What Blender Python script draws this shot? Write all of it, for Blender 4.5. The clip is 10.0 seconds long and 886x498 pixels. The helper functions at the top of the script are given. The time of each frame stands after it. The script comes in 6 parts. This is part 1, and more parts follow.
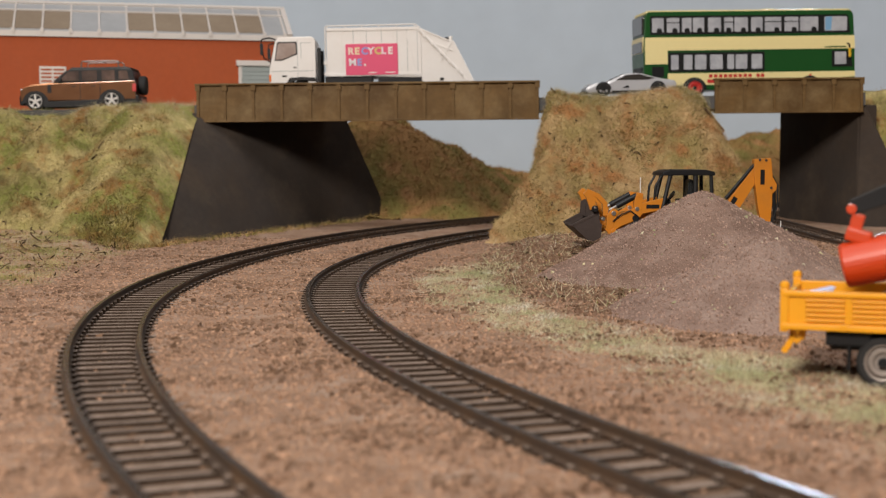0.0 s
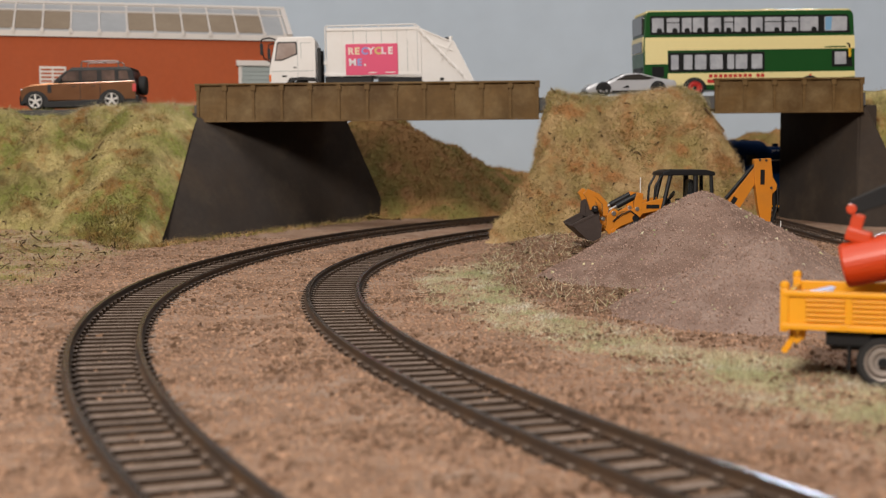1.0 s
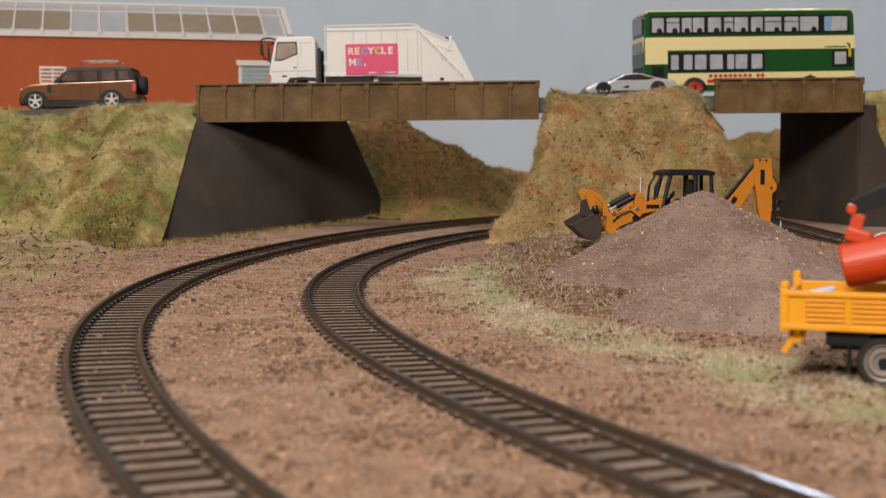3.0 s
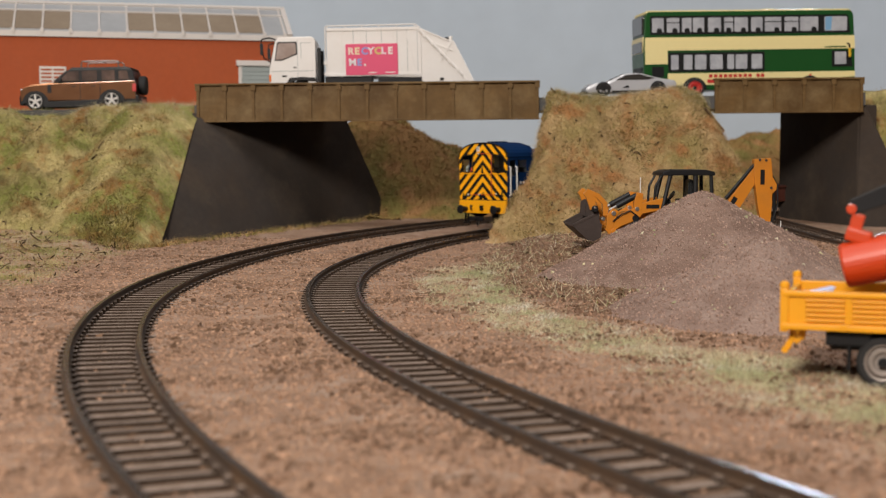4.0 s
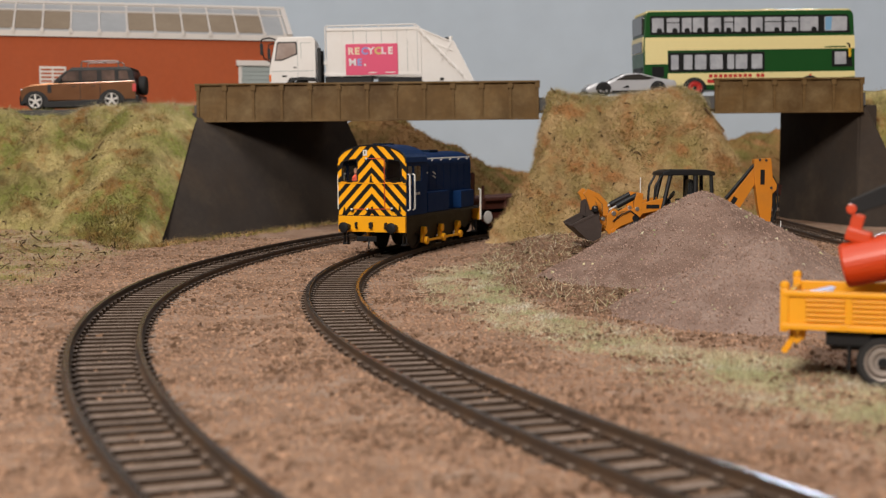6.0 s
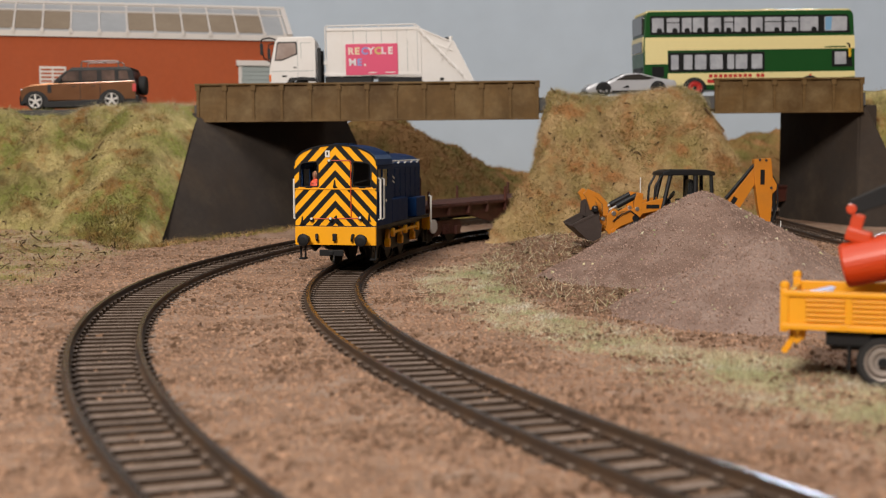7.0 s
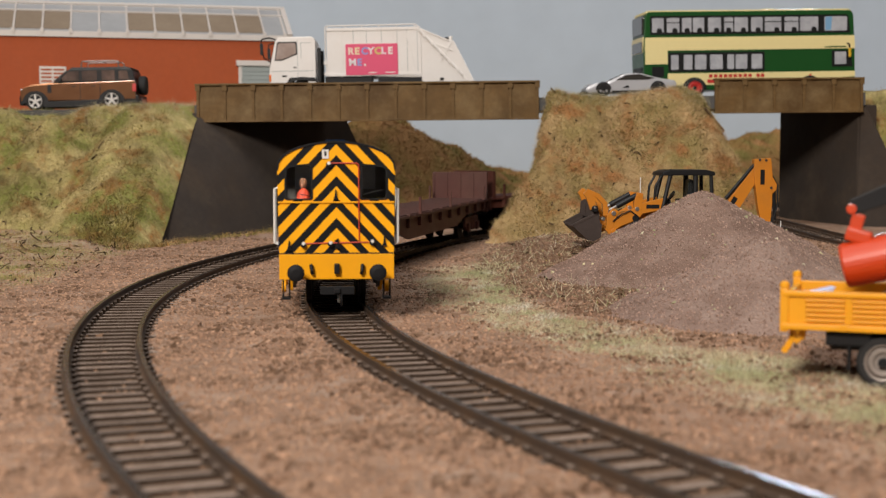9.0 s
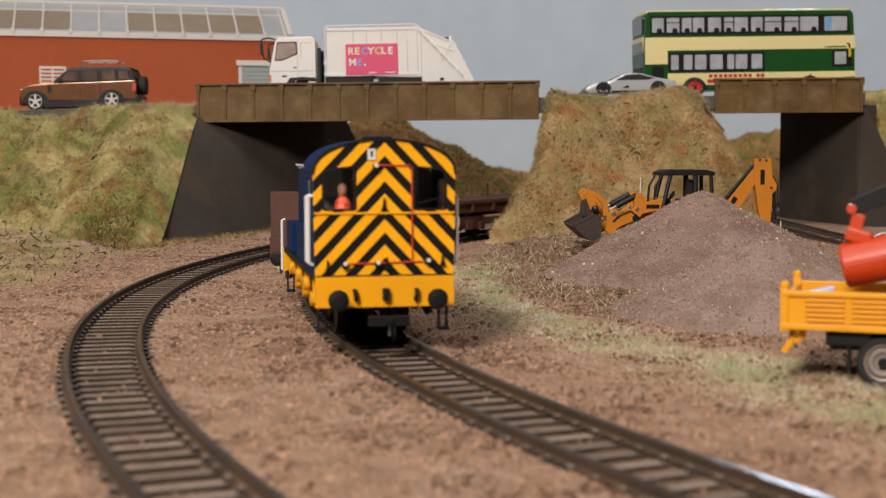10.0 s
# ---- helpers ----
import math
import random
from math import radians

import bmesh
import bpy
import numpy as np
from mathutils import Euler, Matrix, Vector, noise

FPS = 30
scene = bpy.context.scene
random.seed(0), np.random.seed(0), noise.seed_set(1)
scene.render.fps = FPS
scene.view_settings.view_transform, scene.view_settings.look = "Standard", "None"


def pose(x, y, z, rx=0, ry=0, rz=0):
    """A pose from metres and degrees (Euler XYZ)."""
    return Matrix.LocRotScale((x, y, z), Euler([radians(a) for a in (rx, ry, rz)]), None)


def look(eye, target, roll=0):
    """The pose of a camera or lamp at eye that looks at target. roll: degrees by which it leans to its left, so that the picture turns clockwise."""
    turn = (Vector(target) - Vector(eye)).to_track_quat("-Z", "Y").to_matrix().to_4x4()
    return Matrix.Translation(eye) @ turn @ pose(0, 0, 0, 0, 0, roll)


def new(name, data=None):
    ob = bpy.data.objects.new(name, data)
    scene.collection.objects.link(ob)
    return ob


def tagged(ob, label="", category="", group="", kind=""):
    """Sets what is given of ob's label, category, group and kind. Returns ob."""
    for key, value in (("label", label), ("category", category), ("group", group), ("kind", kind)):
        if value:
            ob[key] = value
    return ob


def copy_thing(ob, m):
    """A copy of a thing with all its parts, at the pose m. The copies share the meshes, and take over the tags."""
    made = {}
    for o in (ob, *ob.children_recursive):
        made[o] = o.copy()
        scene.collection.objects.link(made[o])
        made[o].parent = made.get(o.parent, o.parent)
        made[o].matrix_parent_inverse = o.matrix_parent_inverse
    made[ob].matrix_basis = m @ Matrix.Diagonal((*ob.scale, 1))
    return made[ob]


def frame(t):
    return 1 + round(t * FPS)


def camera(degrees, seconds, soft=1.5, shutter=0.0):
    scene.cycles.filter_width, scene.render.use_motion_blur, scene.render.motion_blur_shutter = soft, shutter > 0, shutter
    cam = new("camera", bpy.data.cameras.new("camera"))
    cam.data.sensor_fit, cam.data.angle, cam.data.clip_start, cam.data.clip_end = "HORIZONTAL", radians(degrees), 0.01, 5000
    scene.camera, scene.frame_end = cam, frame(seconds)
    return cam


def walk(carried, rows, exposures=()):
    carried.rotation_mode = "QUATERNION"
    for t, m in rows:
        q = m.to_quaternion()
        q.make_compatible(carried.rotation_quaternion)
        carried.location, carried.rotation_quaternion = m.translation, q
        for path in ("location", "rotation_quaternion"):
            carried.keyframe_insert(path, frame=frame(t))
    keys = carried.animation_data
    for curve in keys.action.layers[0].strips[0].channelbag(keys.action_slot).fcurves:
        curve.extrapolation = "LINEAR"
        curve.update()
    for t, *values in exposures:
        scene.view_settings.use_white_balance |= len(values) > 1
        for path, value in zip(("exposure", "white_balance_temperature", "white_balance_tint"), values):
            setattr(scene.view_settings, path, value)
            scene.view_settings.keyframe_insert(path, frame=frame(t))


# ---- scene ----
# A model railway at its true size: all plans below are in millimetres, part() turns them into metres.
# ---- camera ----
cam = camera(36.18, 10.0, soft=1.1, shutter=0.5)
EYE = pose(0, 0, 0.0472, 90 - 4.03, 0, 0)
walk(cam, [(0.0, EYE), (10.0, EYE)], exposures=[(0.0, 0.0), (10.0, 0.0)])
cam.data.dof.use_dof = True
cam.data.dof.focus_distance = 0.53
cam.data.dof.aperture_fstop = 30

# ---- light: a lit room ----
world = bpy.data.worlds.new("room_air")
scene.world = world
world.use_nodes = True
world.node_tree.nodes["Background"].inputs[0].default_value = (1.0, 0.93, 0.86, 1)
world.node_tree.nodes["Background"].inputs[1].default_value = 0.27


def area_lamp(name, eye, target, w, h, watts, colour):
    data = bpy.data.lights.new(name, "AREA")
    data.shape, data.size, data.size_y, data.energy, data.color = "RECTANGLE", w, h, watts, colour
    ob = new(name, data)
    ob.matrix_basis = look(eye, target)
    return ob


area_lamp("ceiling_lamp", (-0.55, -1.10, 1.05), (0.05, 0.80, 0.0), 0.38, 0.38, 42.0, (1.0, 0.915, 0.83))
# broad overhead fill, added for ambient light since the closed room blocks the world
area_lamp("ambient_fill", (0.1, 0.30, 1.85), (0.1, 0.45, 0.0), 2.2, 1.4, 21.5, (0.97, 0.97, 1.0))
area_lamp("window_light", (0.63, 2.35, 0.515), (0.25, 0.3, 0.0), 0.13, 0.10, 1.7, (0.66, 0.80, 1.0))

# ---- helpers for meshes and materials ----
MM = 0.001


def part(name, bm, material, parent=None, label="", at=None, smooth=False):
    """Links a bmesh, drawn in millimetres, as one mesh object."""
    me = bpy.data.meshes.new(name)
    bm.transform(Matrix.Scale(MM, 4))
    bmesh.ops.recalc_face_normals(bm, faces=bm.faces)
    for f in bm.faces:
        f.smooth = smooth
    bm.to_mesh(me)
    bm.free()
    for m in (material if isinstance(material, (list, tuple)) else [material]):
        me.materials.append(m)
    ob = new(name, me)
    ob.parent = parent
    if at is not None:
        ob.matrix_basis = mmpose(at)
    if label:
        ob["label"] = label
    return ob


def mmpose(m):
    m = m.copy()
    m.translation = m.translation * MM
    return m


def place(ob, x, y, z, rx=0, ry=0, rz=0):
    ob.matrix_basis = pose(x * MM, y * MM, z * MM, rx, ry, rz)
    return ob


def thing(name, label, category, group="", x=0, y=0, z=0, rz=0, rx=0, ry=0):
    ob = new(name)
    ob.empty_display_size = 0.01
    place(ob, x, y, z, rx, ry, rz)
    return tagged(ob, label, category, group)


def box(bm, x0, x1, y0, y1, z0, z1, bevel=0.0, mat=0, m=None):
    r = bmesh.ops.create_cube(bm, size=1.0)
    vs = r["verts"]
    for v in vs:
        v.co = Vector(((x0 + x1) / 2 + v.co.x * (x1 - x0), (y0 + y1) / 2 + v.co.y * (y1 - y0), (z0 + z1) / 2 + v.co.z * (z1 - z0)))
    if m is not None:
        bmesh.ops.transform(bm, matrix=m, verts=vs)
    faces = list({f for v in vs for f in v.link_faces})
    for f in faces:
        f.material_index = mat
    if bevel:
        edges = list({e for f in faces for e in f.edges})
        r = bmesh.ops.bevel(bm, geom=edges, offset=bevel, segments=2, affect="EDGES", profile=0.7)
        for f in r["faces"]:
            f.material_index = mat
    return bm


def newbox(*a, **k):
    return box(bmesh.new(), *a, **k)


def cyl(bm, p, q, r, n=16, r2=None, mat=0, bevel=0.0):
    """A cylinder or cone from p to q."""
    p, q = Vector(p), Vector(q)
    d = q - p
    m = Matrix.Translation((p + q) / 2) @ d.to_track_quat("Z", "Y").to_matrix().to_4x4()
    got = bmesh.ops.create_cone(bm, cap_ends=True, segments=n, radius1=r, radius2=r if r2 is None else r2, depth=d.length, matrix=m)
    faces = {f for v in got["verts"] for f in v.link_faces}
    for f in faces:
        f.material_index = mat
    if bevel:
        rim = [e for e in {e for f in faces for e in f.edges} if any(len(f.verts) > 4 for f in e.link_faces)]
        bmesh.ops.bevel(bm, geom=rim, offset=bevel, segments=2, affect="EDGES", profile=0.6)
    return bm


def tube(bm, points, r, n=8, mat=0):
    """A bent round bar through points."""
    pts = [Vector(p) for p in points]
    rings = []
    side = None
    for i, p in enumerate(pts):
        d = (pts[min(i + 1, len(pts) - 1)] - pts[max(i - 1, 0)]).normalized()
        if side is None:
            side = d.orthogonal().normalized()
        side = (side - d * side.dot(d)).normalized()
        up = d.cross(side)
        rings.append([bm.verts.new(p + r * (math.cos(a) * side + math.sin(a) * up)) for a in [2 * math.pi * k / n for k in range(n)]])
    for a, b in zip(rings, rings[1:]):
        for k in range(n):
            bm.faces.new((a[k], a[(k + 1) % n], b[(k + 1) % n], b[k])).material_index = mat
    bm.faces.new(rings[0][::-1]).material_index = mat
    bm.faces.new(rings[-1]).material_index = mat
    return bm


def prism(bm, outline, axis, a, b, mat=0, bevel=0.0):
    """An outline drawn in the plane across axis ('x': (y, z), 'y': (x, z), 'z': (x, y)), drawn out from a to b."""
    put = {"x": lambda u, v, w: (w, u, v), "y": lambda u, v, w: (u, w, v), "z": lambda u, v, w: (u, v, w)}[axis]
    lo = [bm.verts.new(put(u, v, a)) for u, v in outline]
    hi = [bm.verts.new(put(u, v, b)) for u, v in outline]
    faces = [bm.faces.new(lo[::-1]), bm.faces.new(hi)]
    n = len(lo)
    faces += [bm.faces.new((lo[i], lo[(i + 1) % n], hi[(i + 1) % n], hi[i])) for i in range(n)]
    for f in faces:
        f.material_index = mat
    bmesh.ops.recalc_face_normals(bm, faces=faces)
    if bevel:
        edges = list({e for f in faces for e in f.edges})
        r = bmesh.ops.bevel(bm, geom=edges, offset=bevel, segments=2, affect="EDGES", profile=0.7)
        for f in r["faces"]:
            f.material_index = mat
    return bm


def newprism(*a, **k):
    return prism(bmesh.new(), *a, **k)


def lathe(bm, profile, n=24, axis="x", mat=0, m=None, caps=True):
    """(along, radius) pairs turned round an axis."""
    rings = []
    for u, r in profile:
        ring = []
        for k in range(n):
            a = 2 * math.pi * k / n
            c, s = r * math.cos(a), r * math.sin(a)
            co = Vector((u, c, s) if axis == "x" else (c, u, s) if axis == "y" else (c, s, u))
            ring.append(bm.verts.new(m @ co if m is not None else co))
        rings.append(ring)
    for a, b in zip(rings, rings[1:]):
        for k in range(n):
            bm.faces.new((a[k], a[(k + 1) % n], b[(k + 1) % n], b[k])).material_index = mat
    if caps:
        bm.faces.new(rings[0][::-1]).material_index = mat
        bm.faces.new(rings[-1]).material_index = mat
    return bm


def material(name, base, rough=0.6, metal=0.0, second=None, third=None, big=60.0, fine=900.0, amount=0.5, bump=0.0, bump_scale=1500.0, coat=0.0,
             dirt=None, dirt_amount=0.0, spec=0.5, random_tint=0.0):
    """Two scales of colour variation, relief and gloss on a principled surface. Scales are per metre."""
    m = bpy.data.materials.new(name)
    m.use_nodes = True
    nt = m.node_tree
    nodes, links = nt.nodes, nt.links
    bsdf = nodes["Principled BSDF"]
    bsdf.inputs["Roughness"].default_value = rough
    bsdf.inputs["Metallic"].default_value = metal
    bsdf.inputs["Coat Weight"].default_value = coat
    bsdf.inputs["Coat Roughness"].default_value = 0.08
    bsdf.inputs["Specular IOR Level"].default_value = spec
    co = nodes.new("ShaderNodeTexCoord")

    def tex(scale, detail=4.0, rg=0.55):
        t = nodes.new("ShaderNodeTexNoise")
        t.inputs["Scale"].default_value, t.inputs["Detail"].default_value, t.inputs["Roughness"].default_value = scale, detail, rg
        links.new(co.outputs["Object"], t.inputs["Vector"])
        return t.outputs["Fac"]

    def ramp(fac, a, b):
        r = nodes.new("ShaderNodeMapRange")
        r.inputs["From Min"].default_value, r.inputs["From Max"].default_value = a, b
        links.new(fac, r.inputs["Value"])
        return r.outputs["Result"]

    def mix(fac, a, b):
        x = nodes.new("ShaderNodeMix")
        x.data_type = "RGBA"
        for sock, v in ((x.inputs[0], fac), (x.inputs[6], a), (x.inputs[7], b)):
            if isinstance(v, (int, float)):
                sock.default_value = v
            elif isinstance(v, tuple):
                sock.default_value = (*v, 1)
            else:
                links.new(v, sock)
        return x.outputs[2]

    base = tuple(base)
    second = second or tuple(c * 0.82 for c in base)
    col = mix(ramp(tex(big), 0.5 - 0.25 / max(amount, 0.05) * 0.5, 0.5 + 0.25 / max(amount, 0.05) * 0.5), base, second)
    if third:
        col = mix(ramp(tex(big * 2.3, 6.0), 0.5, 0.64), col, third)
    g = ramp(tex(fine, 3.0), 0.3, 0.7)
    col = mix(g, mix(0.5 * amount, col, tuple(c * 0.6 for c in base)), col)
    if dirt:
        f = nodes.new("ShaderNodeMath")
        f.operation = "MULTIPLY"
        links.new(ramp(tex(big * 1.7, 8.0, 0.7), 0.45, 0.75), f.inputs[0])
        f.inputs[1].default_value = dirt_amount
        col = mix(f.outputs[0], col, dirt)
    if random_tint:
        info = nodes.new("ShaderNodeObjectInfo")
        hsv = nodes.new("ShaderNodeHueSaturation")
        links.new(col, hsv.inputs["Color"])
        r = nodes.new("ShaderNodeMapRange")
        r.inputs["To Min"].default_value, r.inputs["To Max"].default_value = 1 - random_tint, 1 + random_tint
        links.new(info.outputs["Random"], r.inputs["Value"])
        links.new(r.outputs["Result"], hsv.inputs["Value"])
        col = hsv.outputs["Color"]
    links.new(col, bsdf.inputs["Base Color"])
    rr = nodes.new("ShaderNodeMapRange")
    rr.inputs["To Min"].default_value, rr.inputs["To Max"].default_value = max(rough - 0.07, 0.02), min(rough + 0.1, 1)
    links.new(tex(fine * 0.4), rr.inputs["Value"])
    links.new(rr.outputs["Result"], bsdf.inputs["Roughness"])
    if bump:
        b = nodes.new("ShaderNodeBump")
        b.inputs["Strength"].default_value, b.inputs["Distance"].default_value = 1.0, bump * MM
        links.new(tex(bump_scale, 5.0, 0.6), b.inputs["Height"])
        links.new(b.outputs["Normal"], bsdf.inputs["Normal"])
    return m


def paint(name, base, rough=0.35, **k):
    return material(name, base, rough, big=40, fine=500, amount=0.12, bump=0.02, bump_scale=2500, **k)


def glass(name, tint=(0.9, 0.95, 0.95), rough=0.05):
    m = bpy.data.materials.new(name)
    m.use_nodes = True
    b = m.node_tree.nodes["Principled BSDF"]
    b.inputs["Base Color"].default_value = (*tint, 1)
    b.inputs["Transmission Weight"].default_value, b.inputs["Roughness"].default_value, b.inputs["IOR"].default_value = 1.0, rough, 1.2
    return m


def with_attribute(m, attribute, colour, strength):
    """Mixes another colour in where the mesh says so."""
    nt = m.node_tree
    b = nt.nodes["Principled BSDF"]
    old = b.inputs["Base Color"].links[0].from_socket
    at = nt.nodes.new("ShaderNodeAttribute")
    at.attribute_name = attribute
    mul = nt.nodes.new("ShaderNodeMath")
    mul.operation, mul.inputs[1].default_value = "MULTIPLY", strength
    nt.links.new(at.outputs["Fac"], mul.inputs[0])
    x = nt.nodes.new("ShaderNodeMix")
    x.data_type = "RGBA"
    nt.links.new(mul.outputs[0], x.inputs[0])
    nt.links.new(old, x.inputs[6])
    x.inputs[7].default_value = (*colour, 1)
    nt.links.new(x.outputs[2], b.inputs["Base Color"])


def with_islands(m, low=0.6, high=1.35):
    """Every loose piece of the mesh a little lighter or darker."""
    nt = m.node_tree
    b = nt.nodes["Principled BSDF"]
    old = b.inputs["Base Color"].links[0].from_socket
    geo = nt.nodes.new("ShaderNodeNewGeometry")
    r = nt.nodes.new("ShaderNodeMapRange")
    r.inputs["To Min"].default_value, r.inputs["To Max"].default_value = low, high
    nt.links.new(geo.outputs["Random Per Island"], r.inputs["Value"])
    hsv = nt.nodes.new("ShaderNodeHueSaturation")
    nt.links.new(old, hsv.inputs["Color"])
    nt.links.new(r.outputs["Result"], hsv.inputs["Value"])
    nt.links.new(hsv.outputs["Color"], b.inputs["Base Color"])
    return m


# ---- materials ----
BALLAST = material("ballast_scatter", (0.40, 0.257, 0.175), 0.95, second=(0.29, 0.178, 0.118), third=(0.42, 0.30, 0.225), big=45, fine=700, amount=0.9, bump=1.0, bump_scale=520, dirt=(0.14, 0.075, 0.042), dirt_amount=0.75, spec=0.2)
with_attribute(BALLAST, "earth", (0.15, 0.085, 0.045), 0.75)
with_attribute(BALLAST, "moss", (0.47, 0.405, 0.265), 0.8)
# track weathering and the shade between sleepers, mixed into one dark brown
with_attribute(BALLAST, "grime", (0.105, 0.064, 0.040), 0.75)
GRIT = material("ballast_grain", (0.43, 0.268, 0.175), 0.95, second=(0.31, 0.185, 0.12), big=200, fine=900, amount=0.8, spec=0.2, bump=0.1)
PILE = material("gravel_pile", (0.335, 0.228, 0.180), 0.95, second=(0.225, 0.145, 0.112), third=(0.37, 0.262, 0.212), big=38, fine=1300, amount=1.4, bump=1.0, bump_scale=1000, dirt=(0.13, 0.075, 0.05), dirt_amount=0.5, spec=0.2)
PILE_GREY = material("grey_gravel_pile", (0.35, 0.245, 0.198), 0.95, second=(0.235, 0.155, 0.122), third=(0.36, 0.262, 0.215), big=60, fine=1300, amount=1.3, bump=0.9, bump_scale=1000, spec=0.2)
PILE_GRAIN = with_islands(material("gravel_grain", (0.36, 0.25, 0.20), 0.95, second=(0.24, 0.158, 0.122), big=260, fine=900, amount=0.8, spec=0.2), 0.9, 1.6)
TURF = material("flocked_turf", (0.53, 0.43, 0.19), 0.95, second=(0.20, 0.235, 0.045), third=(0.29, 0.125, 0.035), big=30, fine=500, amount=1.5, bump=1.6, bump_scale=300, dirt=(0.07, 0.05, 0.018), dirt_amount=0.85, spec=0.15)
TURF_DRY = material("dry_turf", (0.52, 0.36, 0.18), 0.95, second=(0.30, 0.235, 0.085), third=(0.36, 0.16, 0.055), big=32, fine=500, amount=1.0, bump=1.6, bump_scale=300, dirt=(0.14, 0.08, 0.035), dirt_amount=0.6, spec=0.15)
SCRUB = material("scrub", (0.36, 0.20, 0.08), 0.95, second=(0.22, 0.20, 0.06), third=(0.42, 0.23, 0.10), big=26, fine=400, amount=1.0, bump=2.2, bump_scale=220, spec=0.1)
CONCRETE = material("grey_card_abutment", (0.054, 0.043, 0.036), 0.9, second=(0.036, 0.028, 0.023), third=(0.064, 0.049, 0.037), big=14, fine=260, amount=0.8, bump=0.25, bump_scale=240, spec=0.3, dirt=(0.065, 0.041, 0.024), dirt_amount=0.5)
GIRDER = material("weathered_girder", (0.150, 0.082, 0.023), 0.6, second=(0.085, 0.044, 0.011), big=30, fine=300, amount=1.0, bump=0.12, bump_scale=400, dirt=(0.33, 0.24, 0.12), dirt_amount=0.4, spec=0.3)
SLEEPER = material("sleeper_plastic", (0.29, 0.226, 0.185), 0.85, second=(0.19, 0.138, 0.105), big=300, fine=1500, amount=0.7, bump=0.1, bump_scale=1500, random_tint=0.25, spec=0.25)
# near-black sleeper sides: the shade in the gaps put into the colour
SLEEPER_SIDE = material("sleeper_side_shade", (0.050, 0.032, 0.021), 0.9, big=200, fine=900, amount=0.5, spec=0.15)
RAIL_SIDE = material("rail_side", (0.058, 0.042, 0.034), 0.6, second=(0.115, 0.066, 0.036), big=50, fine=700, amount=0.7, spec=0.4)
RAIL_TOP = material("rail_top", (0.20, 0.17, 0.155), 0.22, metal=0.8, second=(0.09, 0.07, 0.06), big=30, fine=600, amount=0.6)
ROAD = material("road_card", (0.10, 0.095, 0.09), 0.9, big=20, fine=500, amount=0.5)
SKYBOARD = material("painted_backdrop", (0.52, 0.59, 0.665), 0.9, second=(0.475, 0.55, 0.635), big=2.2, fine=30, amount=0.3, spec=0.1)
ROOM_WALL = material("room_wall", (0.33, 0.31, 0.29), 0.9, big=2, fine=40, amount=0.3)
with_islands(GRIT, 0.85, 1.45)
BLADES = with_islands(material("static_grass", (0.64, 0.53, 0.26), 0.9, second=(0.24, 0.285, 0.055), third=(0.35, 0.155, 0.045), big=30, fine=300, amount=1.9, spec=0.2, dirt=(0.075, 0.05, 0.016), dirt_amount=0.95), 0.72, 1.22)
BLADES_DRY = with_islands(material("dry_static_grass", (0.60, 0.43, 0.22), 0.9, second=(0.33, 0.27, 0.10), third=(0.42, 0.195, 0.07), big=32, fine=300, amount=1.4, spec=0.2, dirt=(0.15, 0.085, 0.035), dirt_amount=0.75), 0.72, 1.22)
BLADES_PALE = with_islands(material("pale_static_grass", (0.60, 0.51, 0.34), 0.9, second=(0.37, 0.41, 0.20), third=(0.68, 0.63, 0.52), big=28, fine=300, amount=1.0, spec=0.2), 0.6, 1.4)
LEAVES = with_islands(material("scrub_foam", (0.40, 0.22, 0.09), 0.95, second=(0.24, 0.22, 0.07), third=(0.46, 0.25, 0.10), big=26, fine=300, amount=1.1, spec=0.1), 0.72, 1.25)
TWIG = with_islands(material("twig_litter", (0.055, 0.035, 0.02), 0.9, second=(0.10, 0.06, 0.03), big=80, fine=500, amount=0.6, spec=0.2), 0.5, 2.0)
CLUMP = with_islands(material("clump_foliage", (0.27, 0.22, 0.07), 0.95, second=(0.13, 0.12, 0.03), third=(0.30, 0.15, 0.05), big=22, fine=300, amount=1.0, spec=0.1), 0.35, 1.7)
CLOD = with_islands(material("earth_clod", (0.27, 0.17, 0.115), 0.95, second=(0.17, 0.10, 0.06), big=120, fine=900, amount=0.8, spec=0.15), 0.75, 1.3)

# ---- plan of the tracks ----
def rise(y):
    """How far the board climbs towards the back."""
    return 0.0165 * 0.5 * ((y - 620) + math.sqrt((y - 620) ** 2 + 60 ** 2))


def polar_track(cx, cy, coefs, lo, hi, step=1.0):
    pts, a = [], lo
    while a <= hi:
        th = radians(a)
        r = sum(c * th ** i for i, c in enumerate(coefs))
        x, y = cx - r * math.cos(th), cy + r * math.sin(th)
        pts.append(Vector((x, y, rise(y))))
        a += step
    return pts


def run_out(pts, far, step=10.0):
    """Carries a track straight on behind the scenery."""
    d = (pts[-1] - pts[-2]).normalized()
    d.z = 0
    return pts + [pts[-1] + d * step * i for i in range(1, int(far / step))]


INNER = run_out(polar_track(528.95, 473.5, (567.55, 39.97, 32.7, -65.36), -42, 76), 820)
OUTER = run_out(polar_track(567.55, 473.6, (670.72, 25.26, 17.28, -30.43), -40, 80), 300)
SIDING = [Vector((212 + 0.02 * (900 - y), y, rise(y))) for y in range(600, 931, 10)]


TRACK_PLANS = ((528.95, 473.5, (567.55, 39.97, 32.7, -65.36)), (567.55, 473.6, (670.72, 25.26, 17.28, -30.43)))


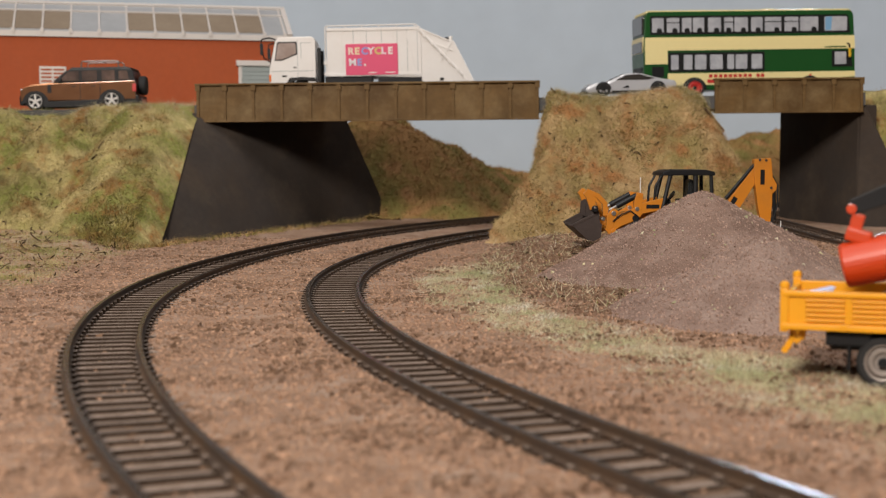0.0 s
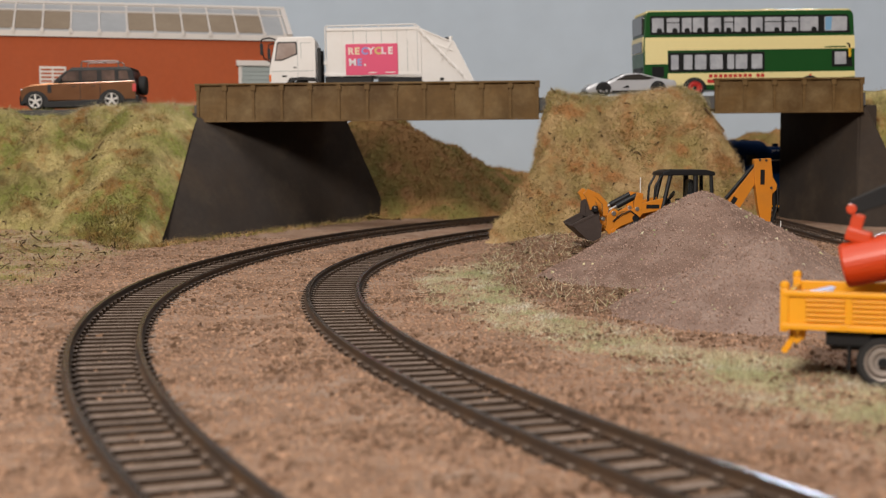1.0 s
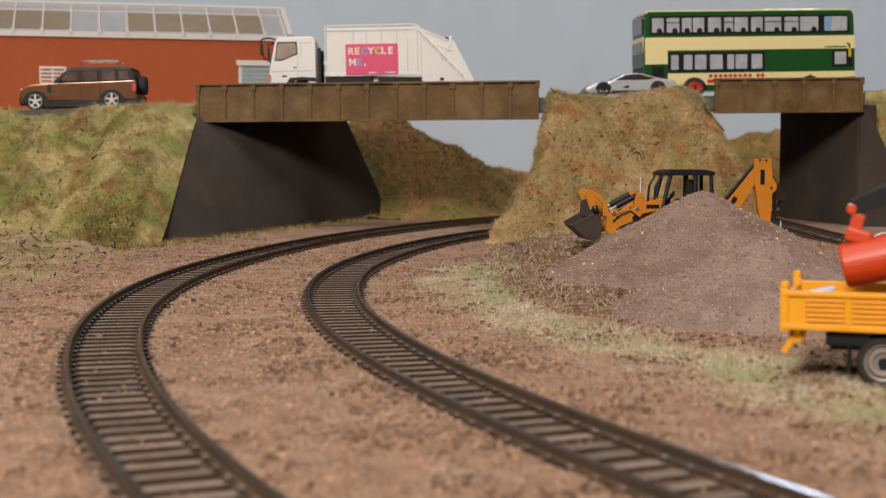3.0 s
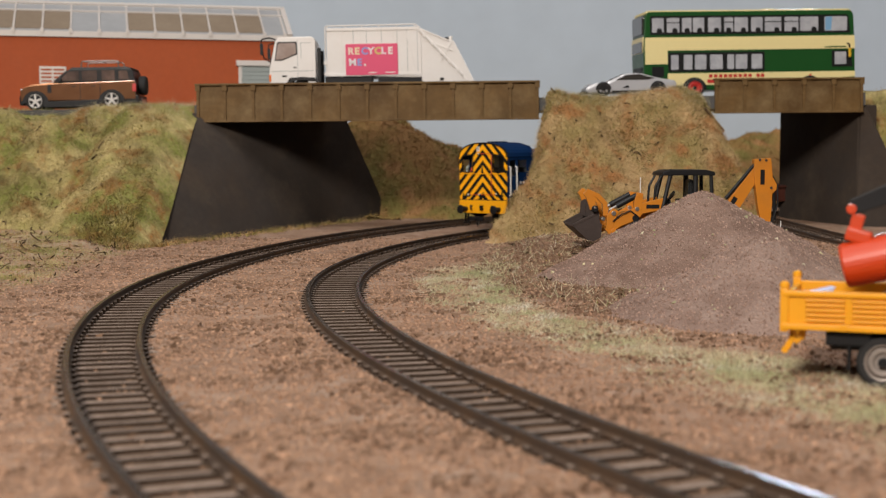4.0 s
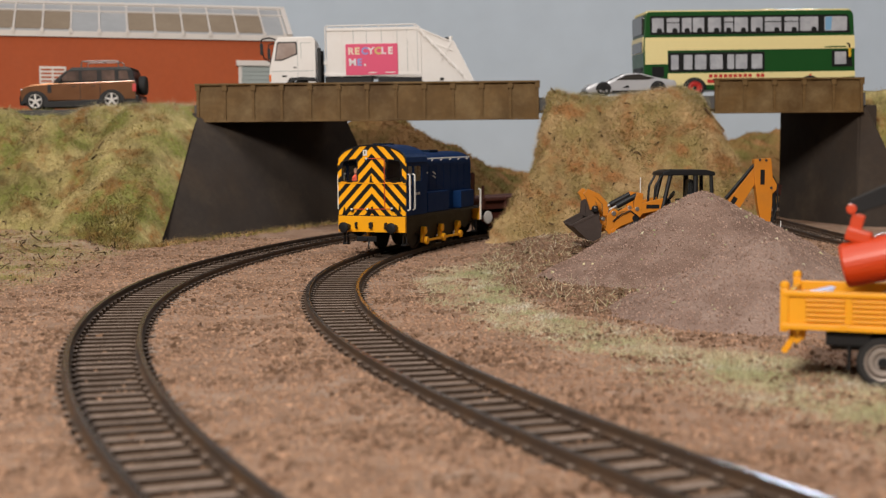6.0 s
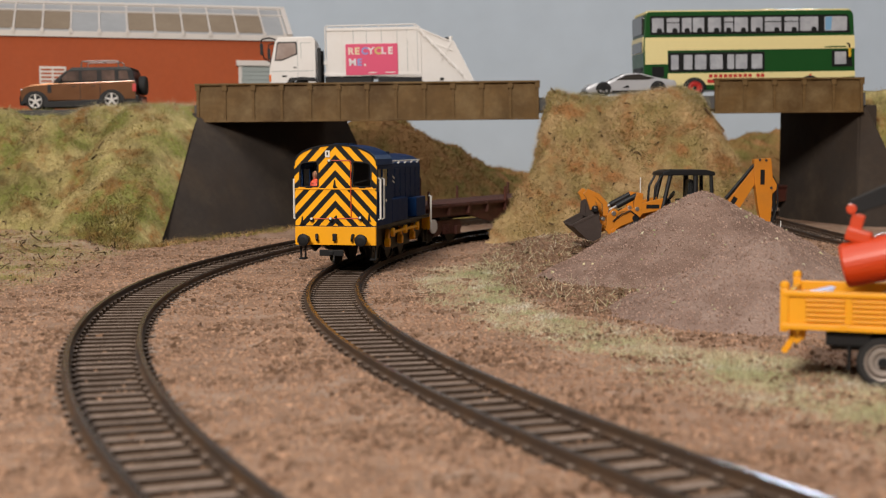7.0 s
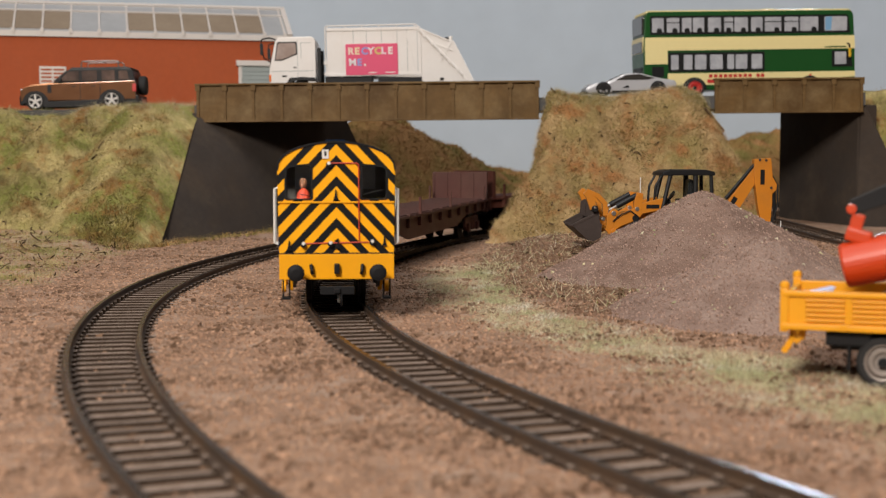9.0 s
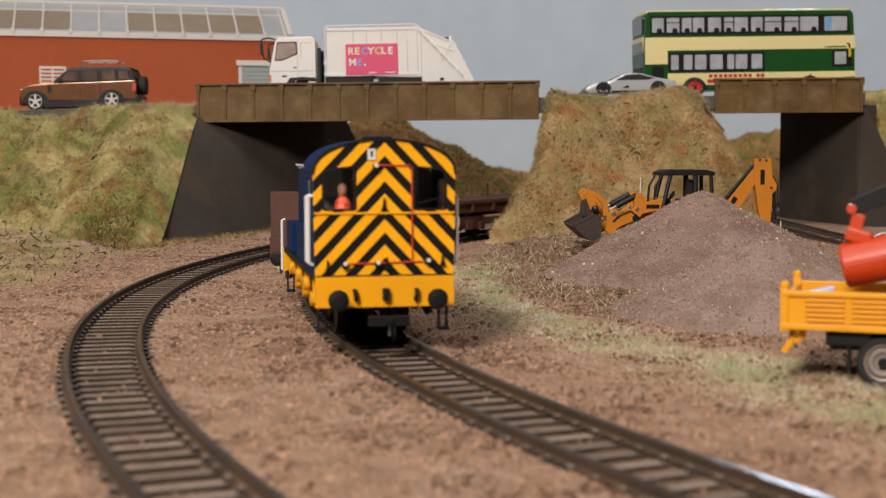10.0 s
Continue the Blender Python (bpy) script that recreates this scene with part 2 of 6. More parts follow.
def off_tracks(x, y):
    """Signed distances from the two curved centrelines, positive outside the curve."""
    out = []
    for cx, cy, co in TRACK_PLANS:
        th = math.atan2(y - cy, cx - x)
        if not -0.75 < th < 1.33:
            out.append(999.0)
            continue
        out.append(math.hypot(cx - x, y - cy) - sum(c * th ** i for i, c in enumerate(co)))
    return out


class Path:
    def __init__(self, pts):
        self.p = pts
        self.s = [0.0]
        for a, b in zip(pts, pts[1:]):
            self.s.append(self.s[-1] + (b - a).length)
        self.length = self.s[-1]

    def at(self, s):
        i = min(max(int(np.searchsorted(self.s, s)) - 1, 0), len(self.p) - 2)
        f = (s - self.s[i]) / (self.s[i + 1] - self.s[i])
        return self.p[i].lerp(self.p[i + 1], f)

    def way(self, s):
        return (self.at(s + 2) - self.at(s - 2)).normalized()


INNER_PATH, OUTER_PATH, SIDING_PATH = Path(INNER), Path(OUTER), Path(SIDING)


def sheet(name, xs, ys, height, mat, label, kind="structure", keep=None, category="ground"):
    """A height field over a grid."""
    xs, ys = list(xs), list(ys)
    verts = [(x * MM, y * MM, height(x, y) * MM) for y in ys for x in xs]
    n = len(xs)
    faces = [(j * n + i, j * n + i + 1, (j + 1) * n + i + 1, (j + 1) * n + i)
             for j in range(len(ys) - 1) for i in range(n - 1) if keep is None or keep((xs[i] + xs[i + 1]) / 2, (ys[j] + ys[j + 1]) / 2)]
    me = bpy.data.meshes.new(name)
    me.from_pydata(verts, [], faces)
    me.materials.append(mat)
    me.polygons.foreach_set("use_smooth", [True] * len(me.polygons))
    return tagged(new(name, me), label, category, kind=kind)


def bumps(x, y, size, seed=0.0, octaves=3):
    return noise.fractal(Vector((x / size, y / size, seed)), 0.9, 2.1, octaves)


def ss(a, b, v):
    t = min(max((v - a) / (b - a), 0.0), 1.0)
    return t * t * (3 - 2 * t)


def spaced(a, b, step):
    return [a + (b - a) * i / max(1, round((b - a) / step)) for i in range(max(1, round((b - a) / step)) + 1)]


def ground_height(x, y):
    z = rise(y) - 3.05 + 0.30 * bumps(x, y, 25.0) + 0.25 * bumps(x, y, 5.0, 3.0, 2)
    # dirt apron before the mound and the digger
    d = ((x - 118) / 95.0) ** 2 + ((y - 690) / 150.0) ** 2
    z += 5.5 * ss(1.0, 0.35, d) + 1.2 * ss(1.1, 0.5, d) * bumps(x, y, 18.0, 7.0)
    # rough verge at the foot of the long bank
    edge = ss(-150, -190, x + 5 * bumps(x, y, 25.0, 47.0)) * ss(440, 540, y)
    z += edge * (1.6 + 1.5 * bumps(x, y, 16.0, 48.0) + 4.0 * ss(600, 740, y))
    for o in off_tracks(x, y):
        d = abs(o)
        z += (0.85 if o > 0 else 0.75) * (ss(10.4, 12.2, d) if o > 0 else ss(11.6, 13.4, d)) * ss(30, 17, d) - 0.35 * ss(8.8, 7.2, d)
    return z


ground = sheet("ground", spaced(-900, -300, 30)[:-1] + spaced(-300, 420, 2.6) + spaced(420, 1500, 30)[1:],
               spaced(-300, 120, 30)[:-1] + spaced(120, 700, 2.4) + spaced(700, 1000, 4)[1:] + spaced(1000, 1500, 12)[1:],
               ground_height, BALLAST, "sandy brown ballast scatter over the whole baseboard")


def verge(x, y):
    """How mossy the ground is: a band inside the curve, and the foot of the long bank."""
    d = -off_tracks(x, y)[0]
    band = math.exp(-((d - 50 - 21 * ss(450, 290, y) - 10 * bumps(x, y, 50.0, 41.0)) / (17.0 - 4.0 * ss(320, 430, y))) ** 2) * ss(640, 540, y)
    foot = ss(-148, -176, x + 9 * bumps(x, y, 30.0, 43.0)) * ss(430, 520, y)
    return min(1.0, band * (0.75 + 0.5 * bumps(x, y, 16.0, 44.0)) + foot * (0.6 + 0.5 * bumps(x, y, 22.0, 45.0)))


def soil(x, y):
    """Dark loose earth round the digger and before the mound."""
    d = ((x - 58) / 48.0) ** 2 + ((y - 580) / 165.0) ** 2
    return ss(1.1, 0.5, d + 0.35 * bumps(x, y, 22.0, 51.0))


def grime(x, y):
    """Weathering brushed along the tracks, with the shade of the sleeper gaps painted in."""
    return max(ss(11.5, 7.5, abs(o)) for o in off_tracks(x, y))


for nm, fn in (("moss", verge), ("earth", soil), ("grime", grime)):
    at = ground.data.attributes.new(nm, "FLOAT", "POINT")
    at.data.foreach_set("value", [max(0.0, fn(v.co.x * 1000, v.co.y * 1000)) for v in ground.data.vertices])


# ---- banks ----
def bank_height(x, y):
    lumps = 22.0 * bumps(x, y * 1.5, 52.0, 2.0) + 7.0 * bumps(x, y, 17.0, 5.0)
    crest = 76.8 + 0.021 * (x + 150)
    foot = 730 - 10 * bumps(x, 0, 60.0, 9.0) * ss(-190, -230, x) - 50 * ss(-225, -180, x) + 1.95 * max(0.0, x + 165.5)
    brow = 856 - 28 * ss(-225, -180, x) + 1.2 * max(0.0, x + 167)
    t = min(max((y - foot) / (brow - foot), 0), 1)
    z = -4 + (crest + 4) * (0.35 * ss(foot, brow, y) + 0.65 * t) + lumps * ss(690, 770, y) * ss(880, 835, y) * ss(-172, -205, x)
    return min(z, crest + 0.8 * bumps(x, y, 8.0)) if y > 800 else z


left_bank = sheet("bank_west", spaced(-700, -330, 12)[:-1] + spaced(-330, -150, 2.5), spaced(672, 1010, 2.5),
                  bank_height, TURF,
                  "grassy green and tan flocked embankment beside the bridge")


def mound_height(x, y):
    lumps = 5.0 * bumps(x, y, 38.0, 12.0) + 2.6 * bumps(x, y, 12.0, 15.0)
    top = 80.5 + 0.02 * (x - 70)
    wob = 5 * bumps(x, y, 30.0, 18.0)
    front = min(max((y - 722 + wob) / 80, 0), 1)
    left = min(max((x - 26 - 0.35 * (y - 745) + wob) / max(48 - 0.5 * (y - 745), 8), 0), 1)
    right = min(max((179 - x - 0.5 * wob) / 32, 0), 1)
    f = (front ** -6 + left ** -6 + right ** -6) ** (-1 / 6) if min(front, left, right) > 0.001 else 0.0
    f = min(f * 1.25, 1.0)
    return -4 + rise(y) + (top + 4 - rise(y)) * f + lumps * (1 - f) * f * 4 + 0.8 * lumps * f


def behind_track(x, y):
    dx, dy = 528.95 - x, y - 473.5
    th = math.atan2(dy, dx)
    return math.hypot(dx, dy) < 567.55 + 39.97 * th + 32.7 * th ** 2 - 65.36 * th ** 3 - 22


mound = sheet("bank_middle", spaced(10, 205, 2.5), spaced(715, 905, 2.5), mound_height, TURF_DRY,
              "tan and brown flocked embankment between the two bridges", keep=behind_track)


def east_height(x, y):
    lumps = 2.4 * bumps(x, y, 40.0, 22.0) + 1.6 * bumps(x, y, 12.0, 25.0)
    foot = 864 - 0.43 * (min(x, 302) - 262) - 55 * ss(302, 350, x)
    t = min(max((y - foot) / 34, 0), 1)
    return -5 + 94 * t + lumps * t


east_bank = sheet("bank_east", spaced(263, 520, 3), spaced(780, 938, 3), east_height, TURF, "green flocked embankment beside the far bridge abutment")


def scrub_height(x, y):
    d = math.hypot(x - 567.55, y - 473.6) - 690
    crest = 26 + 46 * ss(60, -55, x) + 32 * ss(130, 300, x)
    return -4 + rise(y) + crest * ss(14, 75, d) * ss(925, 965, y + 0.4 * x) * (1 - 0.6 * ss(110, 220, d)) + (7 * bumps(x, y, 30.0, 31.0) + 3.5 * bumps(x, y, 11.0, 35.0)) * ss(12, 50, d)


back_bank = sheet("bank_north", spaced(-200, 480, 5), spaced(820, 1420, 5), scrub_height, SCRUB, "brown scrubby bank behind the bridges",
                  keep=lambda x, y: math.hypot(x - 567.55, y - 473.6) > 700 and y > 925)


# ---- backdrop and room ----
bm = newprism([(1420, -20), (1440, -20), (1440, 255), (1420, 255)], "x", -1100, 1300)
tagged(part("backdrop", bm, SKYBOARD), "pale grey-blue painted sky board behind the layout", "backdrop", kind="structure")
for nm, a in (("wall_south", (-3000, 3000, -2300, -2250, -900, 1900)), ("wall_west", (-3050, -3000, -2300, 3000, -900, 1900)),
              ("wall_east", (3000, 3050, -2300, 3000, -900, 1900)), ("wall_north", (-3000, 3000, 3000, 3050, -900, 1900)),
              ("ceiling", (-3050, 3050, -2300, 3050, 1900, 1950)), ("floor", (-3050, 3050, -2300, 3050, -950, -900))):
    tagged(part(nm, newbox(*a), ROOM_WALL), "plain cream room surface round the layout", nm.split("_")[0], kind="structure")


bm = newbox(-895, 1495, -295, 1425, -60, -14)
tagged(part("baseboard", bm, ROOM_WALL), "plain wooden baseboard under the layout", "baseboard", kind="structure")
for lx in (-840, 1440):
    for ly in (-240, 1370):
        tagged(part("trestle_leg", newbox(lx - 25, lx + 25, ly - 25, ly + 25, -900, -60, 2), ROOM_WALL), "square wooden leg under the baseboard", "leg", kind="structure")


# ---- bridges ----
def abutment(name, corners, depth, label, back=None):
    """A sloping wall through four corners, with thickness away from the track."""
    a, b, c, d = [Vector(p) for p in corners]
    n = (b - a).cross(d - a).normalized()
    if n.y > 0:
        n = -n
    bm = bmesh.new()
    lo = [bm.verts.new(p) for p in (a, b, c, d)]
    away = Vector(back).normalized() if back else -n
    hi = [bm.verts.new(p + away * depth) for p in (a, b, c, d)]
    bm.faces.new(lo)
    bm.faces.new(hi[::-1])
    for i in range(4):
        bm.faces.new((lo[i], hi[i], hi[(i + 1) % 4], lo[(i + 1) % 4]))
    bmesh.ops.bevel(bm, geom=bm.edges[:], offset=0.6, segments=1, affect="EDGES")
    return tagged(part(name, bm, CONCRETE), label, "abutment", kind="structure")


def leaning_wall(name, top, foot, depth, label, nu=26, nv=14):
    """A wall of slightly uneven card between a top edge and a foot edge that are not parallel."""
    bm = bmesh.new()
    top, foot = [Vector(p) for p in top], [Vector(p) for p in foot]
    sheets = []
    for back in (0, 1):
        rows = []
        for j in range(nv + 1):
            row = []
            for i in range(nu + 1):
                p = foot[0].lerp(foot[1], i / nu).lerp(top[0].lerp(top[1], i / nu), j / nv)
                away = Vector((-0.62, 0.78, 0)) * (depth if back else 0.5 * bumps(p.x, p.z, 22.0, 96.0))
                row.append(bm.verts.new(p + away))
            rows.append(row)
        for a, b in zip(rows, rows[1:]):
            for i in range(nu):
                bm.faces.new((a[i], a[i + 1], b[i + 1], b[i]))
        sheets.append(rows)
    f, b = sheets
    rim = lambda g: g[0] + [r[-1] for r in g[1:]] + g[-1][-2::-1] + [r[0] for r in g[-2:0:-1]]
    f, b = rim(f), rim(b)
    for i in range(len(f)):
        bm.faces.new((f[i], f[(i + 1) % len(f)], b[(i + 1) % len(f)], b[i]))
    return tagged(part(name, bm, CONCRETE), label, "abutment", kind="structure")


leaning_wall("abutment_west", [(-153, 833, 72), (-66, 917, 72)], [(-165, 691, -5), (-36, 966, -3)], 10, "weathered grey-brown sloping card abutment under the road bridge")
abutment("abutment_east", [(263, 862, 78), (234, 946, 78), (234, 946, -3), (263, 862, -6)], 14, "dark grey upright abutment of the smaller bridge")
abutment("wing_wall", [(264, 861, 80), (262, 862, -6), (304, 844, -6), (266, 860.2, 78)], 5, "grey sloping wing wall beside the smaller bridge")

# road deck over both openings
bm = newprism([(-700, 862), (-153, 862), (-152, 834), (60, 830), (168, 858), (266, 858), (268, 902), (700, 902), (700, 1000), (290, 1000), (290, 936), (100, 936), (90, 884), (-75, 884), (-90, 1010), (-700, 1010)], "z", 0, 8)
deck = tagged(part("road", bm, ROAD), "dark grey road deck carried over the bridges", "road", kind="structure")
place(deck, 0, 0, 71.9, 0, -1.2, 0)


def girder_bridge(length, height, panels, x, y, z, rz, ry):
    g = thing("bridge_girder", "weathered brown plate girder bridge side with ribs", "bridge girder", "bridge girders", x, y, z, rz, 0, ry)
    part("web_plate", newbox(0, length, 0, 3, 0, height, 0.2), GIRDER, g)
    part("top_flange", newbox(-0.6, length + 0.6, -1.8, 4, height - 1.2, height, 0.25), GIRDER, g)
    part("bottom_flange", newbox(-0.2, length + 0.2, -1.3, 4, -0.9, 0.2, 0.2), GIRDER, g)
    w = length / panels
    rib = None
    for i in range(panels + 1):
        px = min(max(i * w, 0.9), length - 0.9)
        if rib is None:
            bm = newbox(-0.8, 0.8, -1.0, 0.05, 0.2, height - 1.2, 0.15)
            box(bm, -1.5, 1.5, -1.5, 0.05, height - 4.5, height - 1.2, 0.2)
            rib = part("rib", bm, GIRDER, g)
            rib.location = (px * MM, 0, 0)
        else:
            r = rib.copy()
            scene.collection.objects.link(r)
            r.location = (px * MM, 0, 0)
    return g


girder_bridge(209, 22.6, 12, -150.5, 833, 67.0, -1.2, -0.5)
girder_bridge(93, 21.0, 5, 171, 857, 73.2, 0, -0.5)


# ---- tracks ----
def rail(bm, path, s0, s1, off, step=5.0):
    prof = [(-1.1, -2.5), (1.1, -2.5), (1.1, -2.1), (0.3, -1.8), (0.3, -0.9), (0.6, -0.7), (0.6, -0.05), (0.5, 0), (-0.5, 0), (-0.6, -0.05), (-0.6, -0.7), (-0.3, -0.9), (-0.3, -1.8), (-1.1, -2.1)]
    rings = []
    n = int((s1 - s0) / step)
    for i in range(n + 1):
        s = s0 + (s1 - s0) * i / n
        p, w = path.at(s), path.way(s)
        side = Vector((w.y, -w.x, 0)).normalized()
        rings.append([bm.verts.new(p + side * (off + u) + Vector((0, 0, v))) for u, v in prof])
    for a, b in zip(rings, rings[1:]):
        for k in range(len(prof)):
            f = bm.faces.new((a[k], a[(k + 1) % len(prof)], b[(k + 1) % len(prof)], b[k]))
            f.material_index = 1 if k in (6, 7, 8) else 0
    bm.faces.new(rings[0])
    bm.faces.new(rings[-1][::-1])
    return bm


def sleeper_mesh():
    bm = bmesh.new()
    box(bm, -15.6, 15.6, -1.35, 1.35, -4.6, -2.6)
    for sx in (-8.6, 8.6):
        for d in (-1.6, 1.6):
            box(bm, sx + d - 0.55, sx + d + 0.55, -0.9, 0.9, -2.6, -1.7)
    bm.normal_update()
    # upward faces pale, all others take the painted gap shade
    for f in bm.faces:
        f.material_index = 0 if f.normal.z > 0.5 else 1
    return bm


def track(path, s0, s1, label, most=290):
    t = thing("railway_track", label, "railway track", "tracks")
    for off in (-8.6, 8.6):
        part("rail", rail(bmesh.new(), path, s0, s1, off), [RAIL_SIDE, RAIL_TOP], t)
    base = None
    s, k = s0 + 3, 0
    rnd = random.Random(5)
    while s < s1 and k < most:
        p, w = path.at(s), path.way(s)
        m = Matrix.Translation(p) @ pose(0, 0, 0, 0, 0, math.degrees(math.atan2(w.y, w.x)) - 90 + rnd.uniform(-0.8, 0.8))
        if base is None:
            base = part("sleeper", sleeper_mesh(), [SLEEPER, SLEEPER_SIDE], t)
            ob = base
        else:
            ob = new("sleeper", base.data)
            ob.parent = t
        ob.matrix_basis = mmpose(m)
        s += 7.54
        k += 1
    return t

track(INNER_PATH, 60, INNER_PATH.length - 20, "curved single track with brown sleepers on ballast")
track(OUTER_PATH, 60, OUTER_PATH.length - 20, "curved single track with brown sleepers on ballast")
track(SIDING_PATH, 5, SIDING_PATH.length - 5, "straight siding track under the smaller bridge")

# ---- paints of the road vehicles ----
COPPER = paint("copper_paint", (0.165, 0.074, 0.033), 0.30, metal=0.75, coat=0.35)
DARK_TRIM = paint("dark_trim", (0.009, 0.009, 0.010), 0.45, spec=0.3)
TYRE = material("tyre_rubber", (0.016, 0.015, 0.015), 0.8, big=80, fine=900, amount=0.4, bump=0.05)
ALLOY = material("alloy_wheel", (0.66, 0.63, 0.60), 0.35, metal=0.3, big=60, fine=500, amount=0.2)
DULL_ALLOY = material("dull_alloy", (0.36, 0.31, 0.275), 0.45, metal=0.3, second=(0.24, 0.20, 0.175), big=90, fine=500, amount=0.6)
TINTED = material("tinted_window", (0.045, 0.040, 0.037), 0.08, big=30, fine=300, amount=0.3, coat=0.5)
PALE_PANE = material("pale_window", (0.47, 0.48, 0.51), 0.12, second=(0.33, 0.34, 0.37), big=110, fine=500, amount=0.7, coat=0.5)
# opaque car panes; reflection and brick seen through are painted in as brown
BROWN_REFLECTION = material("brown_reflection_window", (0.17, 0.115, 0.095), 0.1, second=(0.06, 0.045, 0.04), big=90, fine=400, amount=1.0, coat=0.6)
CAB_PANE = material("cab_window", (0.44, 0.36, 0.32), 0.12, second=(0.30, 0.22, 0.19), big=70, fine=400, amount=0.8, coat=0.5)
LINING = paint("cab_lining", (0.16, 0.145, 0.13), 0.7)
LORRY_WHITE = paint("lorry_white", (0.80, 0.77, 0.74), 0.35, dirt=(0.6, 0.5, 0.42), dirt_amount=0.2)
PINK = paint("pink_panel", (0.72, 0.07, 0.17), 0.45)
BUS_GREEN = paint("bus_green", (0.012, 0.075, 0.016), 0.32, coat=0.2, spec=0.3)
BUS_CREAM = paint("bus_cream", (0.82, 0.70, 0.34), 0.35, coat=0.2)
BUS_RED = paint("bus_red", (0.55, 0.035, 0.03), 0.4)
SILVER = paint("silver_paint", (0.58, 0.59, 0.63), 0.3, metal=0.35, coat=0.5)
AMBER = paint("amber_lens", (0.75, 0.16, 0.02), 0.3)
DIGGER = paint("digger_yellow", (0.60, 0.205, 0.012), 0.4, dirt=(0.25, 0.12, 0.03), dirt_amount=0.35)
TIPPER = paint("tipper_yellow", (0.86, 0.37, 0.008), 0.38, dirt=(0.5, 0.25, 0.03), dirt_amount=0.2)
ORANGE = paint("grab_orange", (0.58, 0.05, 0.006), 0.42, coat=0.1)
RUST = material("bare_bucket", (0.060, 0.042, 0.036), 0.55, metal=0.3, big=100, fine=700, amount=0.7, bump=0.1)
BRICK = material("printed_brick", (0.40, 0.080, 0.019), 0.8, second=(0.31, 0.058, 0.014), big=9, fine=260, amount=0.5, bump=0.08, bump_scale=500)
BARGE = paint("white_card", (0.66, 0.61, 0.57), 0.6)
ROOF_GLASS = material("cloudy_roof_glass", (0.40, 0.41, 0.42), 0.35, second=(0.32, 0.33, 0.35), big=25, fine=200, amount=0.5)
BLIND = material("tan_roof_panel", (0.27, 0.21, 0.15), 0.7, second=(0.22, 0.165, 0.115), big=30, fine=300, amount=0.5)
BLUE_TINT = paint("blue_pane", (0.20, 0.38, 0.58), 0.2)
SHUTTER = paint("grey_shutter", (0.33, 0.37, 0.36), 0.5)

# ---- paints of the train ----
BLUE = paint("rail_blue", (0.006, 0.026, 0.088), 0.5, spec=0.04)
ROOF_DARK = paint("roof_dark", (0.006, 0.014, 0.032), 0.55, spec=0.05)
YELLOW = paint("warning_yellow", (0.94, 0.41, 0.006), 0.42, dirt=(0.5, 0.24, 0.02), dirt_amount=0.2, spec=0.3)
BLACK = paint("satin_black", (0.008, 0.008, 0.009), 0.5, spec=0.25)
WHITE = paint("white_paint", (0.78, 0.76, 0.72), 0.4)
RED = paint("red_wire", (0.55, 0.05, 0.02), 0.45)
ORANGE_VEST = paint("orange_figure", (0.55, 0.055, 0.02), 0.6)
SKIN = paint("tan_figure", (0.24, 0.10, 0.055), 0.6)
STEEL = material("bright_steel", (0.5, 0.48, 0.45), 0.3, metal=0.9, big=60, fine=500, amount=0.3)
OXIDE = material("wagon_oxide", (0.085, 0.018, 0.010), 0.6, second=(0.055, 0.013, 0.008), big=40, fine=500, amount=0.6, bump=0.05, dirt=(0.10, 0.05, 0.03), dirt_amount=0.5)
DECKING = material("wagon_deck", (0.075, 0.021, 0.013), 0.85, second=(0.05, 0.015, 0.010), big=50, fine=600, amount=0.7, bump=0.06)
PANE = glass("clear_pane")


def chevron_paint():
    """Black and yellow wasp stripes, an inverted V about the middle of the end sheet."""
    m = bpy.data.materials.new("wasp_stripes")
    m.use_nodes = True
    nt = m.node_tree
    nodes, links = nt.nodes, nt.links

    def calc(op, a, b=None):
        n = nodes.new("ShaderNodeMath")
        n.operation = op
        for sock, v in zip(n.inputs, (a, b)):
            if isinstance(v, (int, float)):
                sock.default_value = v
            elif v is not None:
                links.new(v, sock)
        return n.outputs[0]

    co = nodes.new("ShaderNodeTexCoord")
    sep = nodes.new("ShaderNodeSeparateXYZ")
    links.new(co.outputs["Object"], sep.inputs[0])
    v = calc("ADD", sep.outputs["Z"], calc("MULTIPLY", calc("ABSOLUTE", sep.outputs["Y"]), 1.06))
    ph = calc("FRACT", calc("ADD", calc("DIVIDE", calc("SUBTRACT", v, 0.0296), 0.0062), 0.25))
    on = calc("LESS_THAN", ph, 0.52)
    nz = nodes.new("ShaderNodeTexNoise")
    nz.inputs["Scale"].default_value = 300
    links.new(co.outputs["Object"], nz.inputs["Vector"])
    y = nodes.new("ShaderNodeMix")
    y.data_type = "RGBA"
    y.inputs[6].default_value, y.inputs[7].default_value = (0.95, 0.44, 0.008, 1), (0.88, 0.38, 0.006, 1)
    links.new(nz.outputs["Fac"], y.inputs[0])
    x = nodes.new("ShaderNodeMix")
    x.data_type = "RGBA"
    links.new(on, x.inputs[0])
    x.inputs[6].default_value = (0.007, 0.007, 0.008, 1)
    links.new(y.outputs[2], x.inputs[7])
    b = nodes["Principled BSDF"]
    links.new(x.outputs[2], b.inputs["Base Color"])
    b.inputs["Roughness"].default_value = 0.42
    b.inputs["Specular IOR Level"].default_value = 0.25
    return m


WASP = chevron_paint()


